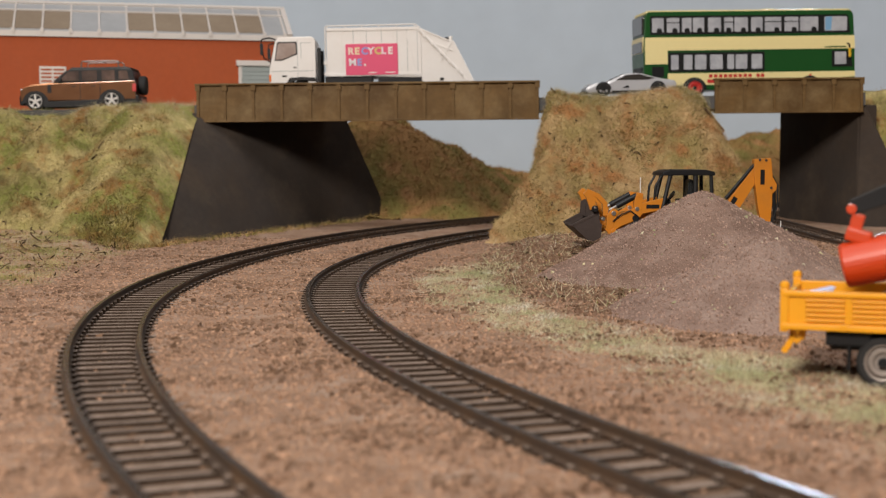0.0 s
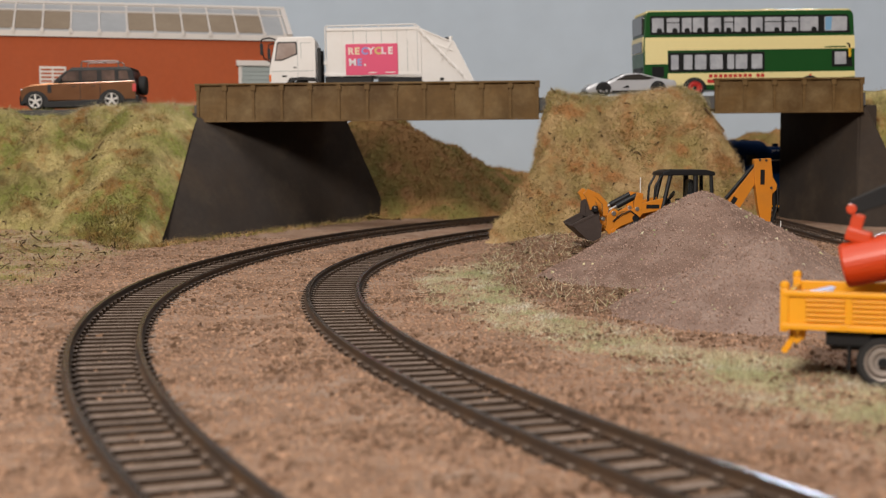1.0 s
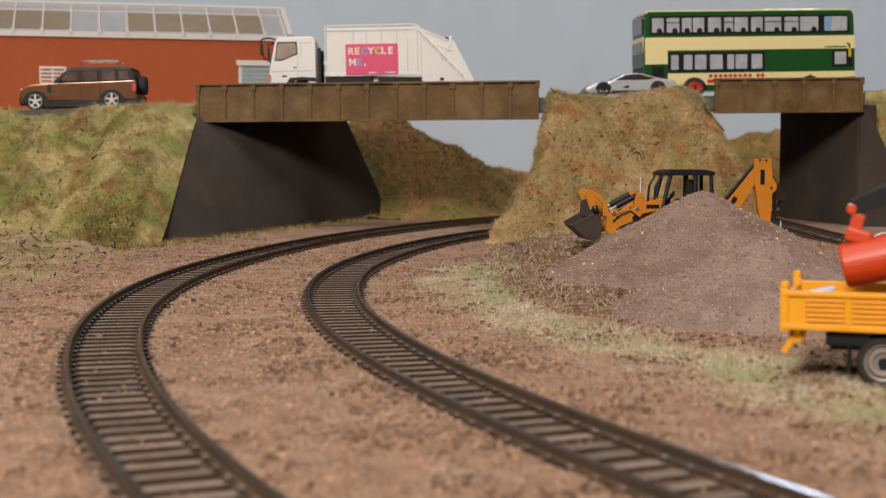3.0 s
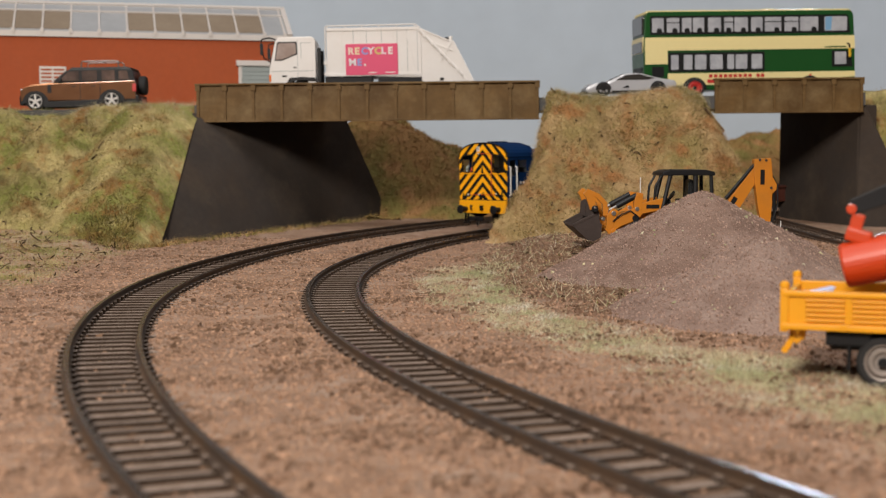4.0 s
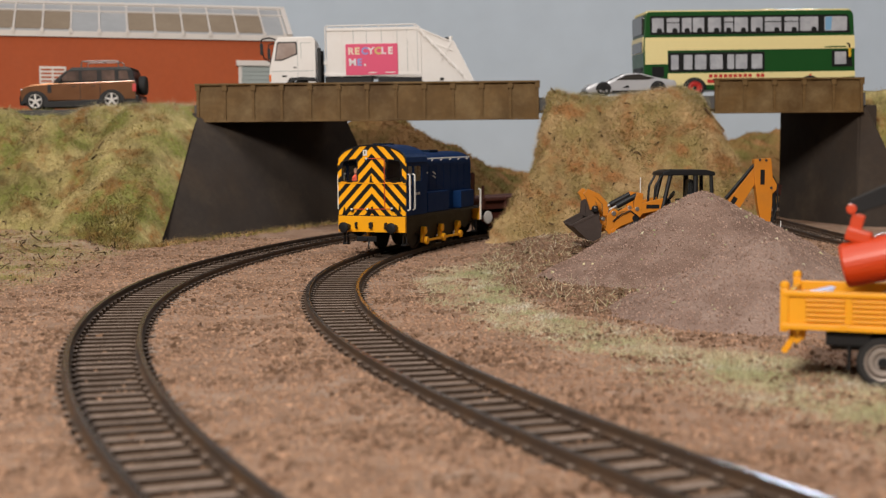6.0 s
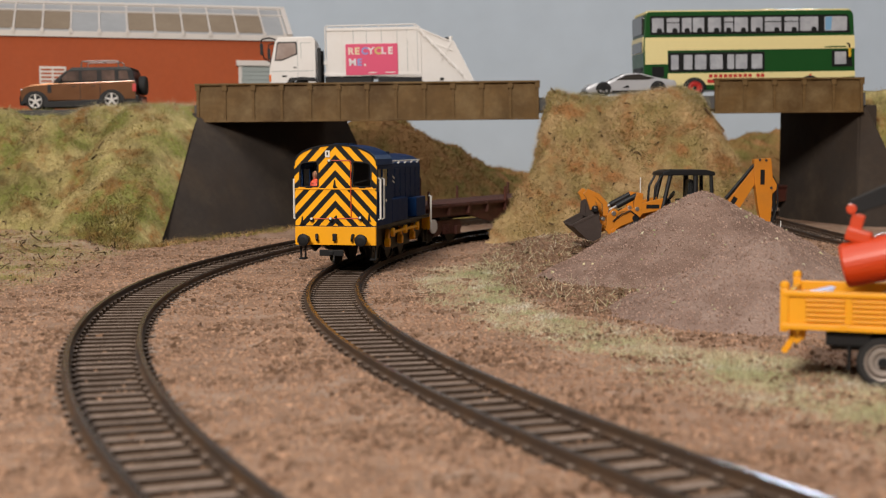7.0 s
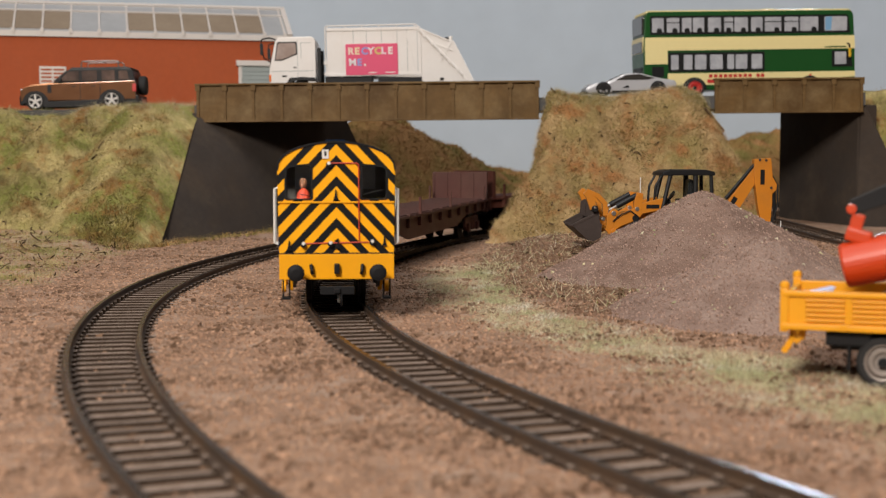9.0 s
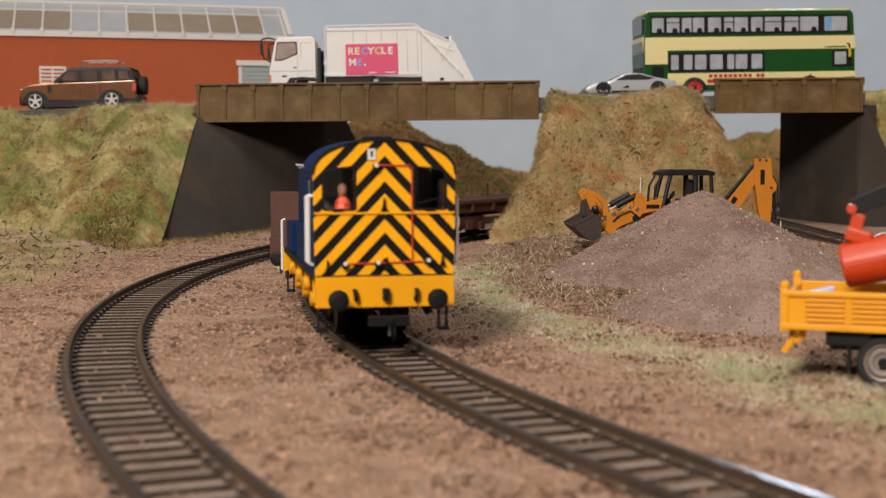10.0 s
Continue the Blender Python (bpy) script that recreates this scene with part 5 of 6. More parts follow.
def sports_car():
    v = thing("sports_car", "silver sports coupe parked above the middle bank", "car", "parked vehicles", 87, 846, 81.75, 1.0, 0, -1.2)
    w = 25.0
    side = rounded([(0.4, 3.2), (0.2, 5.4), (6, 8.2), (14, 9.2), (24, 13.6), (33, 14.2), (44, 10.8), (53, 9.4), (55.6, 8.4), (56, 4.4), (54, 2.4), (2, 2.2)], {1: 1.0, 4: 2.5, 5: 4, 6: 2, 8: 1.5})
    part("body", newprism(side, "y", -w / 2, w / 2, bevel=1.6), SILVER, v)
    for s in (-1, 1):
        yy = s * (w / 2 - 0.4)
        part("side_window", side_panel(rounded([(18.5, 9.8), (25, 12.8), (33, 13.2), (42.5, 10.6), (38, 9.6)], {1: 1, 2: 1}), yy, 0.5), TINTED, v)
        part("intake", side_panel([(22, 5), (26, 6.6), (27, 5)], s * w / 2, 0.2), DARK_TRIM, v)
        part("sill", newbox(16, 42, s * w / 2 - 0.4, s * w / 2 + 0.2, 2.2, 3.4, 0.2), DARK_TRIM, v)
        for x in (11, 44.5):
            arch_ = [(x + 4.9 * math.cos(a), 4.0 + 4.9 * math.sin(a)) for a in [math.pi * q / 12 for q in range(13)]]
            part("wheel_arch", side_panel(arch_, s * w / 2, 0.15), DARK_TRIM, v)
            road_wheel(v, x, s * (w / 2 + 0.3), 4.2, 3.6, DARK_TRIM, 5, 0.7)
        part("headlight", newbox(1.6, 5.6, s * 9 - 2, s * 9 + 2, 5.6, 7.8, 0.6), PALE_PANE, v)
    part("windscreen", newprism([(15, 9.6), (14.4, 9.9), (23.6, 13.7), (24.2, 13.3)], "y", -w / 2 + 2.6, w / 2 - 2.6), TINTED, v)
    part("splitter", newbox(-1.6, 3, -11, 11, 2.0, 3.4, 0.3), DARK_TRIM, v)
    return v


suv()
refuse_lorry()
double_decker()
sports_car()


def warehouse():
    """Low brick shed with a glazed north-light roof; its long wall faces -y."""
    v = thing("warehouse_building", "orange brick warehouse with white eaves and glazed roof", "building", "", -120, 1012, 74.0, 14.0)
    z1 = 59.0
    Lw = 310
    part("brick_wall", newbox(-Lw, 6, 0, 4, 0, 56), BRICK, v)
    part("end_wall", newbox(2, 6, 4, 90, 0, 56), BRICK, v)
    part("eaves_board", newbox(-Lw, 8, -1.6, 3, 56, z1 + 1.2, 0.3), BARGE, v)
    part("base_course", newbox(-Lw, 6.4, -0.8, 0, 0, 3), BRICK, v)
    pitch = math.atan2(24, 46)
    m = Matrix.Translation((0, 0, z1)) @ Matrix.Rotation(pitch, 4, "X")
    roof = part("roof_slope", box(bmesh.new(), -Lw, 6, 0.5, 52, 0, 1.4, m=m), ROOF_GLASS, v, "cloudy glazed roof slope")
    part("barge_board", box(bmesh.new(), 5, 8.6, -1, 52.5, -1, 3.0, 0.3, m=m), BARGE, v)
    part("ridge_board", box(bmesh.new(), -Lw, 8, 49.6, 53, 0.2, 3.0, 0.3, m=m), BARGE, v)
    x = 3.0
    i = 0
    while x > -Lw:
        part("glazing_bar", box(bmesh.new(), x - 0.6, x + 0.6, 1, 50, 1.4, 2.3, 0.15, m=m), BARGE, roof)
        part("eaves_bracket", newbox(x - 1.2, x + 1.2, -2.4, -1.2, z1 - 0.4, z1 + 3.0, 0.2), BARGE, v)
        if i not in (0, 6, 7):
            part("roof_panel", box(bmesh.new(), x - 18.9, x - 0.8, 3, 35.5, 1.4, 1.9, 0.15, m=m), BLIND, roof, "tan roof panel")
        x -= 15.0 if i == 0 else 19.7
        i += 1
    part("upper_bar", box(bmesh.new(), -Lw, 6, 36, 37.4, 1.4, 2.6, 0.2, m=m), BARGE, roof)
    # shutter door with its white head
    d = part("shutter", newbox(-29, 0.5, -0.9, 0, 0, 37.5), SHUTTER, v, "grey roller shutter")
    for k in range(12):
        part("slat", newbox(-28.6, 0.2, -1.4, -0.85, 0.4 + k * 3.0, 2.9 + k * 3.0, 0.2), SHUTTER, d)
    part("door_head", newbox(-33, 3, -2.6, 0, 37.5, 41.4, 0.3), BARGE, v)
    part("door_post", newbox(-31.4, -29, -1.6, 0, 0, 37.5, 0.2), BARGE, v)
    g = part("wall_vent", newbox(-172, -153.5, -1.2, 0, 22, 35, 0.2), BARGE, v, "cream slatted wall vent")
    for k in range(4):
        for q in (0, 1):
            part("slot", newbox(-170.8 + q * 8.6, -163.6 + q * 8.6, -1.4, -1.1, 24 + k * 2.7, 25.2 + k * 2.7), BRICK, g)
    return v


warehouse()


# ---- gravel piles ----
def pile(name, cx, cy, h, r, seed, mat, label):
    n, rings = 96, 44
    bm = bmesh.new()
    base = rise(cy) - 4.5
    grid = []
    for j in range(rings + 1):
        row = []
        for i in range(n):
            a = 2 * math.pi * i / n
            rr = r * (1 + 0.10 * noise.fractal(Vector((math.cos(a) * 1.3, math.sin(a) * 1.3, seed)), 1, 2, 2))
            d = rr * (j / rings)
            x, y = cx + d * math.cos(a), cy + d * math.sin(a)
            u = j / rings
            prof = 1.03 * max(1 - math.sqrt(u * u + 0.026), 0.0) ** 1.12 + 0.10 * u * (1 - u) * (u - 0.75) * 4
            z = base + (h + 1.5) * max(prof, 0) + 1.1 * bumps(x, y, 16.0, seed + 3) * min(1, (1 - u) * 5) + 0.6 * bumps(x, y, 4.0, seed + 6, 2)
            row.append(bm.verts.new((x, y, z)))
        grid.append(row)
    for j in range(rings):
        for i in range(n):
            q = (grid[j][i], grid[j][(i + 1) % n], grid[j + 1][(i + 1) % n], grid[j + 1][i])
            try:
                bm.faces.new(q)
            except ValueError:
                pass
    bmesh.ops.remove_doubles(bm, verts=bm.verts, dist=0.01)
    return tagged(part(name, bm, mat, smooth=True), label, "gravel pile", "gravel piles")


PILE_ONE = pile("gravel_mound", 106, 552, 41.3, 73, 3.3, PILE, "large grey-brown gravel heap beside the digger")
PILE_TWO = pile("gravel_mound", 99, 424, 29.0, 53, 8.1, PILE_GREY, "smaller grey-brown gravel heap behind the tipper lorry")


def strip(name, verts, faces, mat, label, category):
    me = bpy.data.meshes.new(name)
    me.from_pydata([(x * MM, y * MM, z * MM) for x, y, z in verts], [], faces)
    me.materials.append(mat)
    return tagged(new(name, me), label, category, kind="stuff")


def surface_points(ob, count, rnd, where=None):
    """Points and normals strewn evenly over a mesh."""
    me = ob.data
    me.calc_loop_triangles()
    tris = [t for t in me.loop_triangles]
    v = np.array([x.co[:] for x in me.vertices]) * 1000
    idx = np.array([t.vertices[:] for t in tris])
    a, b, c = v[idx[:, 0]], v[idx[:, 1]], v[idx[:, 2]]
    n = np.cross(b - a, c - a)
    area = np.linalg.norm(n, axis=1)
    mid = (a + b + c) / 3
    wgt = area * (np.array([max(where(*m), 0.0) for m in mid]) if where else 1.0)
    pick = rnd.choice(len(tris), count, p=wgt / wgt.sum())
    u, w = rnd.random(count), rnd.random(count)
    flip = u + w > 1
    u[flip], w[flip] = 1 - u[flip], 1 - w[flip]
    p = a[pick] + u[:, None] * (b - a)[pick] + w[:, None] * (c - a)[pick]
    nn = n[pick] / np.maximum(area[pick], 1e-9)[:, None]
    nn[nn[:, 2] < 0] *= -1
    return p, nn


def blades(name, ob, count, length, width, mat, label, seed, where=None, lie=0.9, category="grass"):
    rnd = np.random.default_rng(seed)
    p, n = surface_points(ob, count, rnd, where)
    d = n + lie * rnd.normal(size=(count, 3))
    d /= np.linalg.norm(d, axis=1)[:, None]
    ln = length * (0.5 + rnd.random(count))
    side = np.cross(d, rnd.normal(size=(count, 3)))
    side /= np.linalg.norm(side, axis=1)[:, None]
    a, b = p - side * width / 2 - d * 0.3, p + side * width / 2 - d * 0.3
    c = p + d * ln[:, None] - np.array([0, 0, 1]) * (ln * 0.12)[:, None]
    verts = np.stack([a, b, c], 1).reshape(-1, 3)
    return strip(name, verts.tolist(), np.arange(count * 3).reshape(-1, 3).tolist(), mat, label, category)


def grains(name, ob, count, size, mat, label, seed, where=None, category="gravel", sink=0.12):
    rnd = np.random.default_rng(seed)
    p, n = surface_points(ob, count, rnd, where)
    base = np.array([(1, 1, 1), (1, -1, -1), (-1, 1, -1), (-1, -1, 1)]) * 0.5
    s = size * (0.45 + rnd.random(count) ** 2)
    verts = []
    for k in range(4):
        verts.append(p + (base[k] + rnd.normal(size=(count, 3)) * 0.22) * s[:, None] + n * (s * sink)[:, None])
    verts = np.stack(verts, 1).reshape(-1, 3)
    i = (np.arange(count) * 4)[:, None]
    faces = np.concatenate([i + np.array(q) for q in ((0, 1, 2), (0, 2, 3), (0, 3, 1), (1, 3, 2))], 0)
    return strip(name, verts.tolist(), faces.tolist(), mat, label, category)


def twigs(name, ob, count, length, label, seed, where=None, mat=None):
    rnd = np.random.default_rng(seed)
    p, n = surface_points(ob, count, rnd, where)
    verts, faces = [], []
    for q, m in zip(p, n):
        d = rnd.normal(size=3)
        d -= m * d.dot(m) * 0.8
        d /= np.linalg.norm(d)
        ln, r = length * (0.4 + rnd.random()), 0.22 + 0.25 * rnd.random()
        pts = [q + m * 0.6, q + m * 0.9 + d * ln * 0.5, q + m * (0.6 + rnd.random()) + d * ln + rnd.normal(size=3) * ln * 0.25]
        e = np.cross(d, m)
        k = len(verts)
        for z in pts:
            verts += [z + e * r, z - e * r * 0.6 + m * r, z - e * r * 0.6 - m * r]
        for j in (0, 3):
            for i in range(3):
                faces.append((k + j + i, k + j + (i + 1) % 3, k + j + 3 + (i + 1) % 3, k + j + 3 + i))
    return strip(name, [tuple(v) for v in verts], faces, mat or TWIG, label, "litter")


def in_view(x, y, z):
    """Nearer ground is strewn more densely."""
    return 1.0 if 130 < y < 760 and abs(x) < 0.36 * y + 10 else 0.0


def clear_of_rails(x, y):
    return 0.06 if min(abs(o) for o in off_tracks(x, y)) < 9.5 else 1.0


grains("ballast_grit", ground, 85000, 0.55, GRIT, "loose sandy grit strewn over the ground", 1, lambda x, y, z: in_view(x, y, z) * clear_of_rails(x, y) * (300 / max(y, 150)))
grains("pile_grit", PILE_ONE, 22000, 0.5, PILE_GRAIN, "loose grit on the large heap", 2)
grains("pile_grit", PILE_TWO, 15000, 0.42, PILE_GRAIN, "loose grit on the small heap", 3)
blades("bank_grass", left_bank, 120000, 2.9, 0.16, BLADES, "short green and tan static grass", 4, lambda x, y, z: 1.0 if -345 < x < -163 and y < 880 else 0.0)
blades("mound_grass", mound, 100000, 2.7, 0.16, BLADES_DRY, "short dry tan static grass", 5, lambda x, y, z: 1.0 if y < 835 and z > 0 else 0.05)
blades("bank_clumps", left_bank, 14000, 1.7, 0.5, CLUMP, "olive and rust coloured foliage clumps on the bank", 14, lambda x, y, z: max(0.0, 0.12 + bumps(x, y, 24.0, 71.0)) if -345 < x < -160 and y < 862 else 0.0, 1.2)
blades("mound_clumps", mound, 10000, 1.7, 0.5, CLUMP, "olive and rust coloured foliage clumps on the mound", 15, lambda x, y, z: max(0.0, 0.10 + bumps(x, y, 20.0, 73.0)) if y < 812 and z > 2 else 0.0, 1.2)
blades("verge_clumps", ground, 5000, 1.8, 0.7, CLUMP, "dark foliage litter at the foot of the bank", 16, lambda x, y, z: max(0.0, bumps(x, y, 20.0, 75.0)) * (1 if x < -140 and 470 < y < 800 else 0.0) * verge(x, y) + 0.5 * soil(x, y) * max(0.0, bumps(x, y, 15.0, 77.0)), 1.5)
blades("verge_grass", ground, 34000, 2.4, 0.16, BLADES_PALE, "pale flattened grass beside the track", 6, lambda x, y, z: max(0.0, verge(x, y) - 0.06) * in_view(x, y, z) * max(0.06, 0.3 + bumps(x, y, 15.0, 81.0)) if x > -100 else 0.0, 1.8)
blades("foot_grass", ground, 30000, 2.6, 0.18, BLADES, "green and straw static grass at the foot of the bank", 26, lambda x, y, z: max(0.0, verge(x, y) - 0.06) * max(0.1, 0.5 + bumps(x, y, 15.0, 83.0)) if x < -100 and in_view(x, y, z) else 0.0, 1.4)
twigs("foot_twigs", ground, 240, 3.4, "dark dry twig litter at the foot of the bank", 27, lambda x, y, z: max(0.0, verge(x, y)) if x < -135 and 480 < y < 760 and in_view(x, y, z) else 0.0)
grains("pile_flecks", PILE_ONE, 160, 0.8, BLADES_PALE, "pale stone flecks on the large heap", 33)
grains("pile_flecks", PILE_TWO, 70, 0.7, BLADES_PALE, "pale stone flecks on the small heap", 34)
grains("earth_clods", ground, 24000, 1.1, CLOD, "brown earth clods scattered over the ballast", 28, lambda x, y, z: in_view(x, y, z) * clear_of_rails(x, y) * max(0.0, 0.22 + bumps(x, y, 22.0, 85.0) + 1.2 * soil(x, y)) * (300 / max(y, 150)), "earth", -0.05)


def wall_foot(x, y):
    """A strip of growth along the base of the sloping abutment."""
    a, b = Vector((-165, 691)), Vector((-36, 966))
    d = (b - a).normalized()
    p = Vector((x, y)) - a
    t = p.dot(d)
    off = p.x * d.y - p.y * d.x
    return ss(11, 2, abs(off - 2)) * (1.0 if -8 < t < 290 else 0.0) * max(0.15, 0.30 + bumps(x, y, 14.0, 91.0) + 1.2 * ss(80, 0, t))


blades("wall_foot_grass", ground, 5000, 3.4, 0.25, BLADES_DRY, "dry brown grass along the foot of the abutment", 30, lambda x, y, z: wall_foot(x, y), 1.0)
blades("wall_foot_weeds", ground, 1500, 2.6, 0.9, CLUMP, "dark weeds along the foot of the abutment", 31, lambda x, y, z: wall_foot(x, y), 1.0)
blades("corner_weeds", left_bank, 2600, 4.2, 0.5, CLUMP, "dark green weeds where the bank meets the abutment", 32, lambda x, y, z: ss(-200, -178, x) * ss(34, 4, z) if y < 850 and x < -163 else 0.0, 0.8)
blades("east_grass", east_bank, 6000, 3.4, 0.35, BLADES, "short green static grass", 7, lambda x, y, z: 1.0 if x < 330 and y < 900 else 0.0)
blades("scrub_leaves", back_bank, 46000, 3.2, 0.7, LEAVES, "brown foam scrub leaves", 8, lambda x, y, z: 1.0 if y < 1300 and -80 < x < 360 else 0.0, 1.2, "scrub")
blades("crest_fuzz", mound, 5200, 5.0, 0.11, BLADES_PALE, "long pale fibres standing along the top of the mound", 41, lambda x, y, z: ss(70, 80, z) if 780 < y < 850 else 0.0, 0.7)
blades("crest_fuzz", left_bank, 4200, 4.6, 0.11, BLADES_PALE, "long pale fibres standing along the top of the bank", 42, lambda x, y, z: ss(64, 74, z) if -345 < x < -152 and 800 < y < 868 else 0.0, 0.7)
twigs("bank_twigs", left_bank, 190, 3.0, "dark dry twig litter on the bank", 9, lambda x, y, z: 1.0 if -345 < x < -160 and y < 860 else 0.0)
twigs("mound_twigs", mound, 90, 2.6, "dark dry twig litter on the mound", 10, lambda x, y, z: 1.0 if y < 812 and z > 2 else 0.0)
twigs("ground_twigs", ground, 200, 2.6, "dark dry twig litter on the earth", 11, lambda x, y, z: soil(x, y) + 0.25 * max(0.0, verge(x, y)) * (1 if x < -100 else 0.15))
blades("earth_straw", ground, 2600, 5.0, 0.22, BLADES_PALE, "dry straw strewn on the earth", 12, lambda x, y, z: soil(x, y), 2.5)
tagged(part("plank_scrap", newbox(-9, 9, -1, 1, -0.5, 0.5, 0.15), TWIG), "scrap of wood lying on the mound", "wood scrap")
place(bpy.data.objects["plank_scrap"], 156, 783, 66.5, 40, 45, 20)


def chip(x, y, z, a, b, turn, mat, label):
    c = tagged(part("plaster_chip", prism(bmesh.new(), rounded([(-a, 0), (-a * 0.5, b), (a * 0.3, b * 0.8), (a, 0.2)], {1: 0.5, 2: 0.4}), "y", -0.5, 0.5, bevel=0.15), mat), label, "litter", "chips")
    place(c, x, y, z, 10, 0, turn)


chip(-171, 736, 1.0, 1.6, 3.6, 20, BARGE, "small white plaster chip at the foot of the bank")
chip(-128, 742, -2.0, 4.2, 0.9, -10, BLADES_PALE, "pale straw sliver on the ballast")
chip(-184, 742, 6.0, 1.0, 1.6, 50, BARGE, "small white plaster chip at the foot of the bank")


# ---- backhoe loader ----
def limb(bm, pts, half, thick, y, mat=0):
    """A tapered arm through points in (x, z), with its half height at each."""
    top, bot = [], []
    for i, (x, z) in enumerate(pts):
        a, b = pts[max(i - 1, 0)], pts[min(i + 1, len(pts) - 1)]
        d = Vector((b[0] - a[0], b[1] - a[1])).normalized()
        top.append((x - d.y * half[i], z + d.x * half[i]))
        bot.append((x + d.y * half[i], z - d.x * half[i]))
    return prism(bm, top + bot[::-1], "y", y - thick / 2, y + thick / 2, mat, bevel=0.25)


def backhoe():
    """Loader bucket at -x, backhoe at +x."""
    v = thing("backhoe_loader", "yellow backhoe loader with black cab behind the gravel heap", "digger", "", 107, 632, 1.2, 4.0)
    # chassis and bonnet, mostly behind the heap
    part("chassis", newbox(-26, 22, -6, 6, 6, 12, 0.5), DARK_TRIM, v)
    part("bonnet", newprism(rounded([(-27, 11), (-27, 17), (-25, 19), (-8, 21), (-8, 11)], {1: 1, 2: 1.5}), "y", -6.5, 6.5, bevel=0.5), DIGGER, v)
    for s in (-1, 1):
        road_wheel(v, -19.5, s * 12.0, 6.2, 5, BUS_CREAM, 6, 0.5)
        road_wheel(v, 9.5, s * 13.5, 9.0, 6, BUS_CREAM, 6, 0.5)
    # cab: posts, panes, roof
    cabp = part("cab", newbox(-6, 16, -9.5, 9.5, 12, 21, 0.5), DARK_TRIM, v)
    for s in (-1, 1):
        for x0, x1, r in ((-7.2, -3.2, 1.0), (8.4, 8.4, 1.25), (16.4, 15.6, 0.9)):
            part("cab_post", tube(bmesh.new(), [(x0, s * 9.3, 19.4), (x1, s * 9.0, 36.6)], r, 8), DARK_TRIM, cabp)
        part("cab_post", tube(bmesh.new(), [(-10.4, s * 6.4, 22.0), (-9.6, s * 6.6, 31), (-6.6, s * 6.8, 36.4)], 0.6, 8), DARK_TRIM, cabp)
        for o in ([(-5.6, 20), (-2.0, 36.2), (7.4, 36.2), (7.4, 20)], [(9.6, 20), (9.6, 36.2), (14.8, 36.2), (15.4, 20)]):
            p = part("pane", side_panel(o, s * 9.1, 0.08), PANE, cabp)
            p.visible_shadow = False
    part("dash", newprism(rounded([(-5, 19), (-5, 24.5), (-2.5, 25.5), (-0.6, 19)], {1: 0.6, 2: 0.8}), "y", -5, 5, bevel=0.4), DARK_TRIM, cabp)
    part("steering_wheel", lathe(bmesh.new(), [(-0.3, 2.0), (-0.3, 2.6), (0.3, 2.6), (0.3, 2.0)], 18, "x", 0, Matrix.Translation((-0.6, 0, 26.4)) @ Matrix.Rotation(radians(35), 4, "Y")), DARK_TRIM, cabp)
    part("operator_seat", newprism(rounded([(2, 19), (2, 25), (6, 25), (6.6, 34), (8.8, 34), (9, 19)], {4: 1, 3: 1}), "y", -3.6, 3.6, bevel=0.5), DARK_TRIM, cabp)
    part("cab_roof", newprism(rounded([(-7.6, 35.9), (-7.2, 37.4), (-3.6, 38.6), (13, 38.6), (17.0, 37.6), (17.4, 35.9)], {1: 0.5, 2: 1.4, 4: 1}), "y", -10.4, 10.4, bevel=0.5), DARK_TRIM, v)
    part("roof_light", newbox(-7.2, -6.0, -8.2, -5.8, 36.2, 37.4, 0.2), PALE_PANE, v)
    # loader arms: a deep rear block, a knuckle, then the arm falling to the bucket
    for s in (-1, 1):
        y = s * 8.2
        bm = limb(bmesh.new(), [(-5.6, 23.0), (-11, 22.0), (-17, 20.6)], [2.7, 2.5, 2.3], 2.6, y)
        limb(bm, [(-16.6, 20.6), (-22, 17.0), (-27.0, 14.4), (-32.6, 10.2)], [2.2, 2.5, 1.9, 1.5], 2.4, y)
        limb(bm, [(-17.4, 28.0), (-18.2, 23.6), (-18.6, 17.0)], [1.5, 1.9, 1.6], 2.9, y)
        arm = part("loader_arm", bm, DIGGER, v)
        part("bell_crank", limb(bmesh.new(), [(-28.6, 20.4), (-30.6, 17.0), (-31.6, 11.6)], [1.5, 2.1, 1.5], 1.9, s * 8.6), DIGGER, arm)
        part("lift_ram", cyl(bmesh.new(), (-18.6, y - s * 0.4, 26.8), (-28.0, y - s * 0.4, 21.8), 1.35, 14, bevel=0.2), DARK_TRIM, arm, "dark hydraulic ram")
        part("ram_rod", cyl(bmesh.new(), (-28.0, y - s * 0.4, 21.8), (-31.4, y - s * 0.4, 20.0), 0.7, 10), STEEL, arm)
        part("tilt_link", limb(bmesh.new(), [(-42.6, 28.6), (-40.4, 26.4), (-38.8, 20.6)], [1.2, 1.9, 1.5], 1.9, s * 7.6), DIGGER, arm)
        part("tilt_lever", limb(bmesh.new(), [(-42.0, 28.8), (-36.6, 26.6), (-33.4, 23.2), (-33.0, 17.5)], [1.2, 1.1, 1.2, 1.2], 1.6, s * 7.4), DIGGER, arm)
        part("badge_bar", newbox(-14.5, -8.5, s * 9.55 - 0.08, s * 9.55 + 0.08, 20.8, 22.6), DARK_TRIM, arm)
